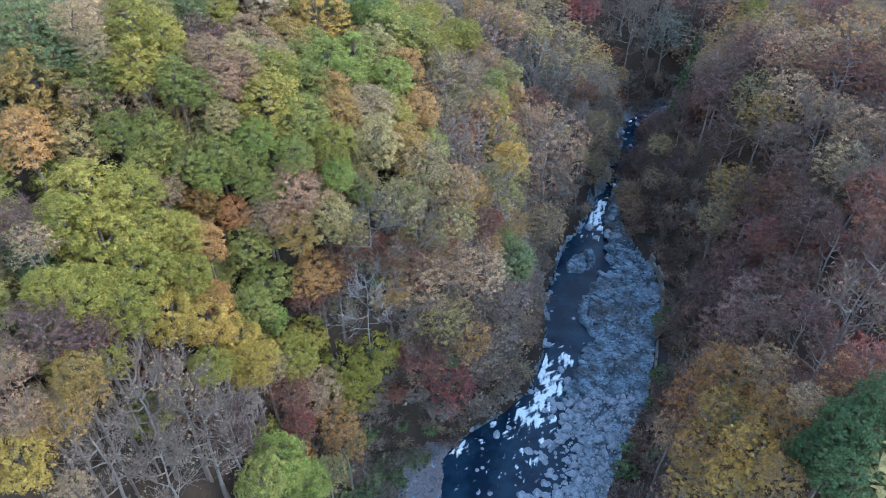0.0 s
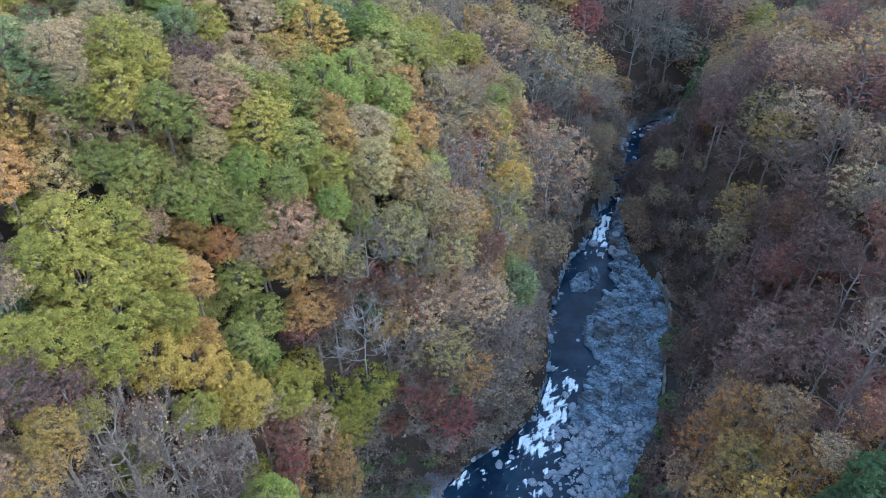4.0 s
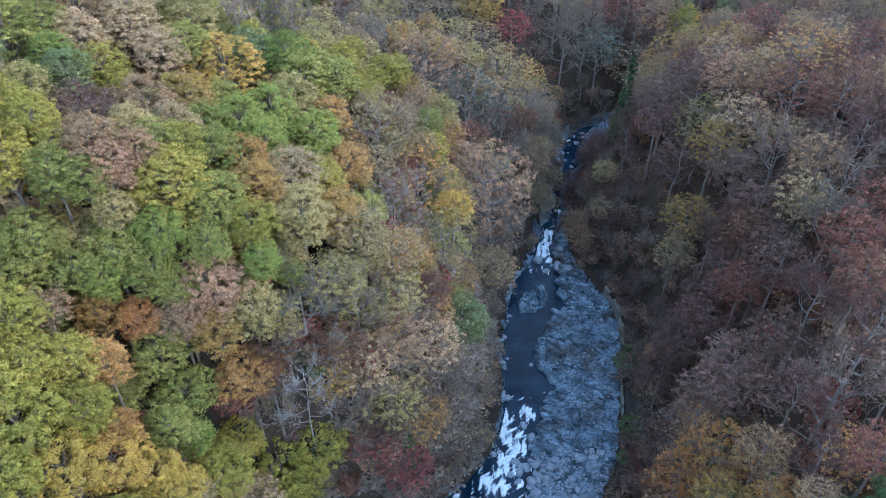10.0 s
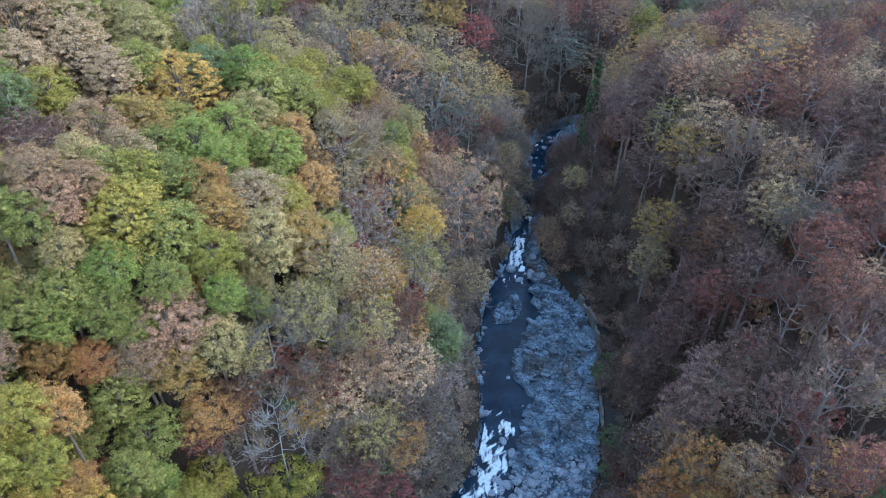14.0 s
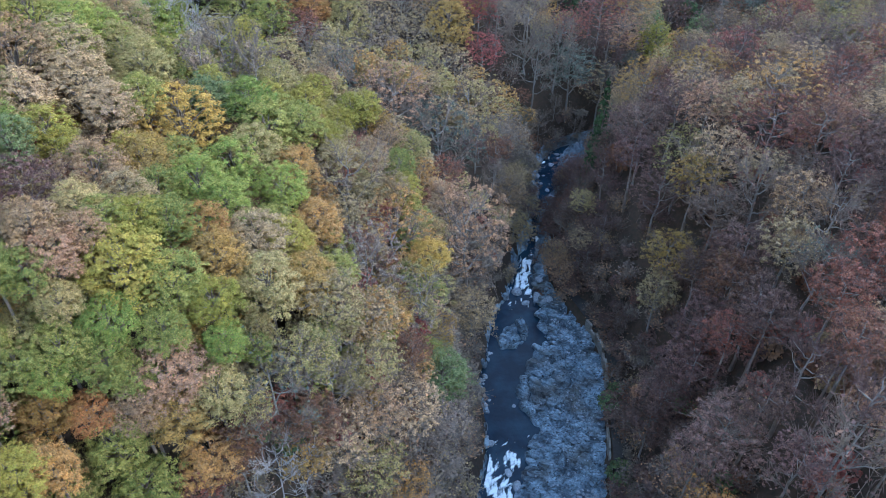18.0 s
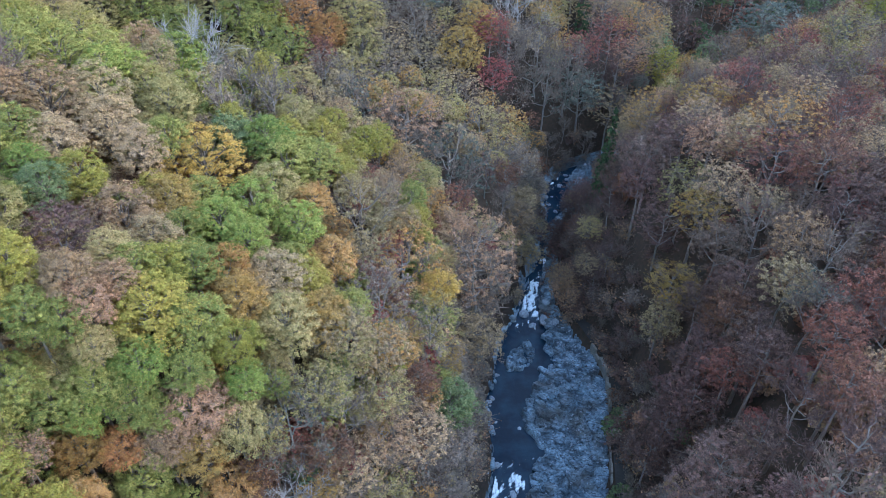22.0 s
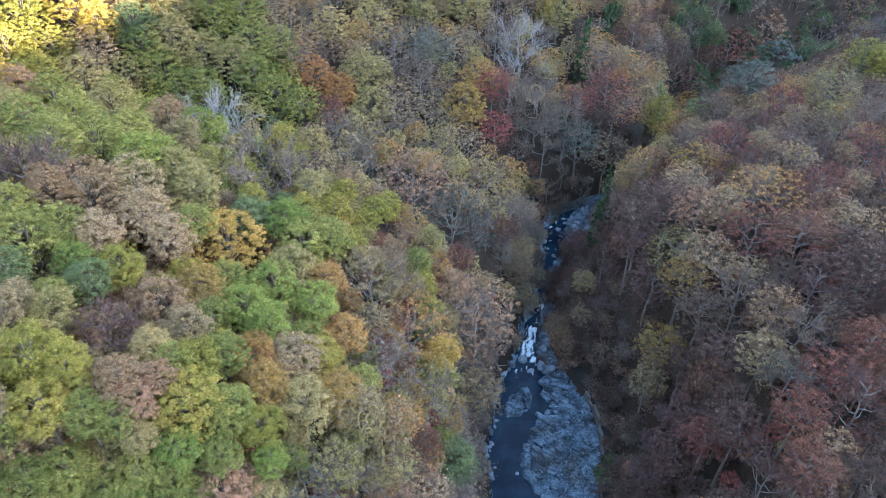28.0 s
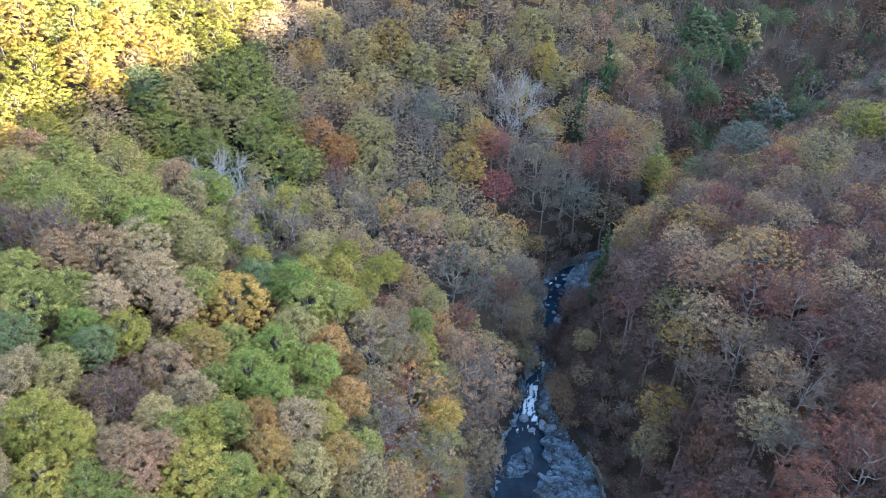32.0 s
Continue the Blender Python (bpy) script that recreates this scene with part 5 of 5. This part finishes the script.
def brush_patch(number, x0, x1, y0, y1, options):
    for _ in range(number):
        x, y = rng.uniform(x0, x1), rng.uniform(y0, y1)
        if float(ground(x, y)) > 0.3 and max(float(left_edge(y) - x) - 1.6, float(x - bank(y))) > 0.6:
            kind, hue = either(*options)
            plant_far(kind, x, y, rng.uniform(1.4, 3.0), rng.uniform(1.3, 2.4), hue)


brush_patch(130, -14, 14, 62, 74, BANK_MIX)
for _ in range(150):
    y = rng.uniform(56, 67.5)
    x = float(left_edge(y)) - rng.uniform(3.2 if y > 61 else 8.0, 17)
    kind, hue = either(("brush", "grey"), ("brush", "grey"), ("shrub", "dark"), ("brush", "mauve"), ("brush", "tan"))
    plant_far(kind, x, y, rng.uniform(1.2, 2.8), rng.uniform(1.3, 2.4), hue)
brush_patch(110, 12, 28, 78, 112, BANK_MIX)
brush_patch(90, 26, 44, 44, 92, (("brush", "mauve"), ("shrub", "mauve"), ("shrub", "dark"), ("brush", "rust")))


def bank_trees(number, y0, y1, near, far, side, options):
    for _ in range(number):
        y, d = rng.uniform(y0, y1), rng.uniform(near, far)
        x = float(left_edge(y)) - d if side < 0 else float(bank(y)) + d
        kind, hue = either(*options)
        plant(kind, x, y, rng.uniform(6.5, 10), rng.uniform(2.2, 3.4), hue)


bank_trees(16, 125, 149, 1.2, 7, -1, (("bare", "grey"), ("thin", "grey"), ("bare", "mauve"), ("thin", "tan")))
bank_trees(34, 112, 156, 0.2, 7, 1, (("bare", "mauve"), ("thin", "brown"), ("thin", "mauve"), ("bare", "grey")))
bank_trees(14, 160, 180, 1.0, 10, -1, (("bare", "grey"), ("thin", "teal"), ("bare", "grey")))


def understory(number, x0, x1, y0, y1, options):
    """Saplings and bushes in the gaps of the wood."""
    for k in range(number):
        x, y = rng.uniform(x0, x1), rng.uniform(y0, y1)
        if max(float(left_edge(y) - x), float(x - bank(y))) > (16 if y < 66 else 9):
            (plant if k % 2 else plant_far)("shrub", x, y, rng.uniform(2.6, 5.0), rng.uniform(1.6, 2.7), either(*options))


understory(300, -40, 20, 45, 115, ("rust", "olive", "tan", "brown", "green", "ochre", "red"))
understory(110, 38, 80, 40, 110, ("rust", "mauve", "brown", "red", "tan"))


for (key, low_growth, corners), pieces in JOINED.items():
    V, F, base = [], [], 0
    for p, f in pieces:
        V.append(p)
        F.append(f + base)
        base += len(p)
    wood = {"trunk": BARK_PALE, "woody_stem": BARK, "branchwork": TWIG}.get(key)
    name = ("brushwood" if low_growth else "far_wood") + ("_stems" if wood else "")
    ob = new(name, mesh_of(name, np.concatenate(V), np.concatenate(F), wood or LEAF[key]))
    where = "the banks and gaps" if low_growth else "the wood further up the valley"
    tagged(ob, "tangled stems and twigs of " + where if wood else "{} autumn leaves of {}".format(WORDS[key], where), "undergrowth" if low_growth else "woodland", kind="stuff")


# ---- far woods: the crowns beyond the bend and out of sight ----
def far_wood(hue, label, x0, x1, y0, y1, number, side):
    V, base = [], 0
    F = []
    for _ in range(number):
        x, y = rng.uniform(x0, x1), rng.uniform(y0, y1)
        dl, dr = float(left_edge(y) - x), float(x - bank(y))
        if max(dl, dr) < 5 or (-110 < x < 165 and 30 < y < 278) or (100 < x < 270 and 205 < y < 316):
            continue
        z = float(ground(x, y))
        r, h = rng.uniform(3.6, 5.6), rng.uniform(10, 14)
        P, N, _ = crown_points(r, h, 9, 8, 5, 0.9, 0.16)
        v, f = leaves(P + np.array([x, y, z]), N, 0.55, 3)
        V.append(v)
        F.append(f + base)
        base += len(v)
    ob = new("far_wood", mesh_of("far_wood", np.concatenate(V), np.concatenate(F), LEAF[hue]))
    return tagged(ob, label, "woodland", kind="stuff")


# Dark and bluish hues here stand in for shade and distance haze.
for hue in ("teal", "mauve", "brown", "dark", "rust", "pine", "grey"):
    far_wood(hue, "distant {} autumn trees on the far valley side".format(WORDS[hue]), 20, 420, 205, 400, 190, 1)
for hue in ("lime", "yellow", "green"):
    far_wood(hue, "distant {} autumn trees high on the hillside".format(WORDS[hue]), -170, 60, 90, 330, 260, -1)
for hue in ("tan", "olive", "brown"):
    far_wood(hue, "{} trees of the slopes around the valley".format(WORDS[hue]), -160, 260, -120, 90, 90, 0)


# ---- water and stones of the river ----
def wave_noise(x, y, k):
    return 0.5 * waves(x, y, 2.1, k) + 0.35 * waves(x, y, 4.7, k + 2) + 0.2 * waves(x, y, 9.3, k + 5)


def white_water(label, spots, cut, k):
    """Foam torn into shreds: the cells of a fine grid where a rapid breaks, raised and lumpy."""
    c = np.array(spots)
    x = np.arange(c[:, 0].min() - 4, c[:, 0].max() + 4, 0.10)
    y = np.arange(c[:, 1].min() - 4, c[:, 1].max() + 4, 0.10)
    gx, gy = np.meshgrid(x, y)
    f = np.zeros_like(gx)
    for sx, sy, r in spots:
        f = np.maximum(f, 1.2 - ((gx - sx) ** 2 + ((gy - sy) * 0.8) ** 2) / (r * r))
    n_, s_ = 0.8 * gx - 0.6 * gy, 0.6 * gx + 0.8 * gy
    f = f + 0.46 * np.sin(2.2 * n_ + 1.2 * np.sin(0.9 * s_) + k) * np.sin(1.7 * s_ + 1.5 * np.sin(1.1 * n_)) + 0.32 * np.sin(4.9 * n_ + 2 * np.sin(1.3 * s_ + 1) + 0.5 * s_)
    f = f + 0.20 * np.sin(9.0 * n_ + 3 * np.sin(2.1 * s_)) + 0.10 * np.sin(17 * n_ + 3 * np.sin(3.3 * s_))
    f[(gx < left_edge(gy) + 0.1) | (gx > water_edge(gy) + 0.7)] = -1
    gz = level(gy) + 0.10 + 0.22 * np.clip(f - cut, 0, 1) + 0.07 * wave_noise(gx * 1.7, gy * 1.7, k + 3)
    n = len(x)
    inside = (f > cut - 0.35)
    cell = inside[:-1, :-1] & inside[1:, :-1] & inside[:-1, 1:] & inside[1:, 1:]
    r, q = np.nonzero(cell)
    i = r * n + q
    F = np.stack((i, i + 1, i + n + 1, i + n), 1)
    used, back_to = np.unique(F, return_inverse=True)
    V = np.stack((gx, gy, gz), -1).reshape(-1, 3)[used]
    ob = new("white_water", mesh_of("white_water", V, back_to.reshape(-1, 4), FOAM, True))
    froth = ob.data.attributes.new("froth", "FLOAT", "POINT")
    froth.data.foreach_set("value", np.clip(f - cut + 0.35, 0, 1).ravel()[used].astype(np.float32))
    return tagged(ob, label, "water", kind="structure")


white_water("white foam of a rapid tumbling between rocks", [(17.8, 80.4, 1.6), (21.6, 80.6, 1.4), (17.4, 77.6, 1.9), (18.8, 74.8, 1.9), (16.6, 72.2, 1.9), (13.2, 69.4, 1.8), (15.4, 68.4, 1.3), (18.1, 68.6, 0.9), (19.4, 77.0, 1.2), (17.9, 76.2, 1.4), (17.6, 73.4, 1.3), (14.9, 70.6, 1.3)], 0.46, 1)
white_water("white foam of a small fall in a narrow channel", [(35.4, 124.6, 1.3), (34.2, 121.8, 1.5), (33.0, 119.2, 1.5), (33.9, 116.8, 0.9), (33.6, 120.4, 1.2), (34.9, 123.2, 1.2)], 0.35, 4)
white_water("scattered foam where the stream runs over stones", [(1.8, 63.3, 1.5), (3.3, 63.9, 1.2), (10.2, 65.6, 0.9), (14.3, 61.2, 1.1), (8.0, 67.6, 0.8), (6.0, 64.6, 0.5), (12.2, 63.0, 0.6), (15.6, 64.6, 0.6), (11.5, 60.0, 0.5)], 0.7, 7)
white_water("thin foam in the upper channel", [(39.4, 131.4, 0.9), (48.6, 159.4, 0.8), (50.5, 161.0, 0.9)], 0.7, 9)


def boulder_mesh(k):
    bm = bmesh.new()
    bmesh.ops.create_icosphere(bm, subdivisions=2, radius=1.0)
    for v in bm.verts:
        p = v.co
        d = 1 + 0.22 * noise.noise(p * 1.3 + Vector((k * 7.1, 0, 0))) + 0.10 * noise.noise(p * 3.1 + Vector((0, k * 3.3, 0)))
        v.co = Vector((p.x * d, p.y * d * 0.82, p.z * d * 0.6))
    me = bpy.data.meshes.new("boulder")
    bm.to_mesh(me)
    bm.free()
    me.materials.append(STONE)
    return me


BOULDERS = [boulder_mesh(k) for k in range(7)]
stone_rng = np.random.default_rng(21)


def boulder(x, y, r, sink=0.25):
    z = max(float(bed(np.array(x), np.array(y))), float(level(y)) - 0.35)
    ob = new("boulder", BOULDERS[int(stone_rng.integers(0, 7))])
    ob.parent = riverbed
    ob.matrix_basis = Matrix.LocRotScale((x, y, z + r * 0.6 * (1 - 2 * sink)), Euler((stone_rng.uniform(-0.3, 0.3), stone_rng.uniform(-0.3, 0.3), stone_rng.uniform(0, 6.28))), (r, r * stone_rng.uniform(0.8, 1.15), r * stone_rng.uniform(0.8, 1.2)))
    return ob


# big blocks in the rapid and at the foot of the fall
for x, y, r in ((18.2, 75.6, 0.7), (17.4, 76.4, 0.6), (18.0, 72.2, 0.9), (16.8, 70.4, 0.7), (15.9, 74.2, 0.6), (20.6, 78.6, 0.8), (21.4, 76.2, 1.0), (19.6, 71.2, 0.8), (36.2, 118.0, 1.0),
                (35.0, 114.6, 1.2), (32.6, 114.2, 0.9), (34.2, 111.2, 0.8), (36.6, 113.2, 1.3), (31.6, 117.2, 1.2), (20.6, 92.4, 0.5), (24.4, 90.6, 0.5), (4.4, 66.6, 0.8), (8.6, 65.8, 0.9), (-5.5, 65.2, 1.0)):
    boulder(x, y, r)
n = 0
while n < 290:
    y = stone_rng.uniform(52, 72)
    x = stone_rng.uniform(float(water_edge(y)) - 3.0, float(bank(y)) - 2.0)
    r = 0.22 + 0.7 * stone_rng.random() ** 2.4
    if stone_rng.random() < 0.16:
        x = stone_rng.uniform(float(left_edge(y)) + 0.5, float(water_edge(y)))
        r *= 0.6
    boulder(x, y, r, 0.15)
    n += 1


for k in range(44):
    y = stone_rng.uniform(66, 126)
    boulder(float(left_edge(y)) + stone_rng.uniform(-2.2, 0.6), y, 0.18 + 0.6 * stone_rng.random() ** 2, 0.2)


for k in range(60):
    y = stone_rng.uniform(143, 168)
    boulder(stone_rng.uniform(float(left_edge(y)) - 1.0, float(bank(y)) - 0.5), y, 0.25 + 0.5 * stone_rng.random() ** 1.8, 0.2)


def slab_mesh(k):
    """A flat angular block of bedrock."""
    sides = 5 + k % 3
    bm = bmesh.new()
    ring = []
    for a in range(sides):
        ang = 6.283 * a / sides + 0.5 * noise.noise(Vector((k * 3.7, a * 2.3, 0)))
        q = 1 + 0.45 * noise.noise(Vector((a * 1.9, k * 5.1, 2)))
        ring.append(bm.verts.new((math.cos(ang) * q, math.sin(ang) * q * 0.5, 0)))
    face = bm.faces.new(ring)
    up = bmesh.ops.extrude_face_region(bm, geom=[face])["geom"]
    for v in up:
        if isinstance(v, bmesh.types.BMVert):
            v.co = Vector((v.co.x * 0.86, v.co.y * 0.80, 0.42 + 0.12 * noise.noise(v.co * 2)))
    bmesh.ops.recalc_face_normals(bm, faces=bm.faces[:])
    bmesh.ops.bevel(bm, geom=bm.edges[:], offset=0.05, segments=1, affect="EDGES")
    me = bpy.data.meshes.new("rock_slab")
    bm.to_mesh(me)
    bm.free()
    me.materials.append(ROCK)
    return me


SLABS = [slab_mesh(k) for k in range(8)]
for k in range(130):
    y = stone_rng.uniform(67, 126)
    x = float(left_edge(y)) - stone_rng.uniform(-0.3, 2.2)
    r = 0.4 + 0.8 * stone_rng.random() ** 1.5
    ob = new("rock_slab", SLABS[k % 8])
    ob.parent = riverbed
    ob.matrix_basis = Matrix.LocRotScale((x, y, float(bed(np.array(x), np.array(y))) - 0.1 * r), Euler((stone_rng.uniform(-0.15, 0.15), stone_rng.uniform(-0.1, 0.35), 1.3 + stone_rng.uniform(-0.5, 0.5))), (r, r, r * stone_rng.uniform(0.9, 1.6)))
for k in range(230):
    y = stone_rng.uniform(70, 124)
    x = stone_rng.uniform(float(water_edge(y)) + 0.3, float(bank(y)) - 0.5)
    r = 0.4 + 1.0 * stone_rng.random() ** 1.7
    ob = new("rock_slab", SLABS[k % 8])
    ob.parent = riverbed
    ob.matrix_basis = Matrix.LocRotScale((x, y, float(bed(np.array(x), np.array(y))) - 0.12 * r), Euler((stone_rng.uniform(-0.12, 0.12), stone_rng.uniform(-0.25, 0.05), -0.74 + stone_rng.uniform(-0.35, 0.35))), (r, r, r * stone_rng.uniform(0.8, 1.4)))


def pebbles(number, label, where, r0, r1, material=STONE):
    """Small stones, too many to count, as one mesh."""
    base = np.array([v.co for v in PEBBLE.vertices])
    tri = np.array([p.vertices[:] for p in PEBBLE.polygons])
    V, F = [], []
    for k in range(number):
        x, y = where()
        r = stone_rng.uniform(r0, r1)
        a = stone_rng.uniform(0, 6.28)
        c, s = math.cos(a), math.sin(a)
        p = base * r * stone_rng.uniform(0.7, 1.2, 3)
        p = np.stack((p[:, 0] * c - p[:, 1] * s, p[:, 0] * s + p[:, 1] * c, p[:, 2]), 1)
        V.append(p + np.array([x, y, float(bed(np.array(x), np.array(y))) + r * 0.15]))
        F.append(tri + k * len(base))
    ob = new("pebbles", mesh_of("pebbles", np.concatenate(V), np.concatenate(F), material))
    return tagged(ob, label, "pebbles", kind="stuff")


bm = bmesh.new()
bmesh.ops.create_icosphere(bm, subdivisions=1, radius=1.0)
for v in bm.verts:
    v.co *= 1 + 0.18 * noise.noise(v.co * 2.0)
    v.co.z *= 0.65
PEBBLE = bpy.data.meshes.new("pebble")
bm.to_mesh(PEBBLE)
bm.free()


def right_bar():
    y = stone_rng.uniform(46, 73)
    return stone_rng.uniform(float(water_edge(y)) - 1.5, float(bank(y)) - 0.5), y


def left_bar():
    y = stone_rng.uniform(44, 64.5)
    return stone_rng.uniform(float(left_edge(y)) - 11.5, float(left_edge(y)) - 0.2), y


def shelf_stones():
    y = stone_rng.uniform(73, 112)
    return stone_rng.uniform(float(water_edge(y)) + 2.5, float(bank(y)) - 0.4), y


pebbles(1500, "pale rounded stones of a gravel bar", right_bar, 0.12, 0.38)
pebbles(4200, "small pale shingle on the river's edge", left_bar, 0.10, 0.26, SHINGLE)
pebbles(500, "loose stones lying on the bedrock shelf", shelf_stones, 0.08, 0.24)


# ---- the track above the river and its broken wall ----
def strip(name, y0, y1, inner, outer, z, material, step=0.8):
    yy = np.arange(y0, y1, step)
    m = len(yy)
    a = np.stack((bank(yy) + inner, yy, z(yy)), 1)
    b = np.stack((bank(yy) + outer, yy, z(yy) + 0.05), 1)
    V = np.concatenate((a, b))
    i = np.arange(m - 1)
    return new(name, mesh_of(name, V, np.stack((i, i + m, i + m + 1, i + 1), 1), material, True))


tagged(strip("track", 30, 116, 0.75, 3.2, lambda y: 3.95 + 0.08 * np.sin(y), EARTH), "narrow dark trodden track along the gorge", "track", kind="structure")


def wall_block(x, y, length, high, deep, turn, parent):
    bm = bmesh.new()
    bmesh.ops.create_cube(bm, size=1.0)
    for v in bm.verts:
        v.co = Vector((v.co.x * deep, v.co.y * length, v.co.z * high))
    bmesh.ops.bevel(bm, geom=bm.edges[:], offset=0.06, segments=1, affect="EDGES")
    me = bpy.data.meshes.new("wall_block")
    bm.to_mesh(me)
    bm.free()
    me.materials.append(CONCRETE)
    ob = new("wall_block", me)
    ob.parent = parent
    ob.matrix_basis = Matrix.LocRotScale((x, y, 1.0 + high / 2), Euler((0, 0, turn)), None)
    return ob


wall = tagged(new("retaining_wall"), "broken pale concrete retaining wall below the track", "wall")
y = 65.0
while y < 108:
    if 91 < y < 105 or 69 < y < 74.5 or 77 < y < 83:
        length = stone_rng.uniform(1.6, 2.6)
        turn = -math.atan2(float(bank(y + 1) - bank(y - 1)), 2.0)
        wall_block(float(bank(y)) + 0.45, y, length, stone_rng.uniform(2.3, 3.6) if y > 90 else stone_rng.uniform(1.6, 2.6), 0.5 if y > 90 else 0.35, turn + stone_rng.uniform(-0.03, 0.03), wall)
        y += length * 0.98
    else:
        y += 1.0


# ---- fallen trunks by the water ----
def log(x, y, length, turn, r):
    z = max(float(ground(x, y)), float(bed(np.array(x), np.array(y)))) + r * 0.8
    p = curve(np.array([-length / 2, 0, 0]), np.array([length / 2, 0, 0.2]), 0.1, 6, 0.06)
    wood = [(p, np.linspace(r, r * 0.5, 6), 7)]
    for s in (0.35, 0.6, 0.8):
        a = p[0] * (1 - s) + p[-1] * s
        wood.append((curve(a, a + np.array([0.5, stone_rng.uniform(-1, 1), 0.6]), 0, 3, 0.02), np.array([0.06, 0.04, 0.02]), 4))
    ob = new("fallen_log", mesh_of("fallen_log", *tubes(wood), BARK_PALE, True))
    ob.matrix_basis = Matrix.LocRotScale((x, y, z), Euler((0, 0, turn)), None)
    return tagged(ob, "weathered grey fallen trunk lying on the bank", "log", "fallen trunks")


log(33.6, 62.5, 6.0, 0.9, 0.10)
log(34.6, 70.5, 5.0, 2.2, 0.14)
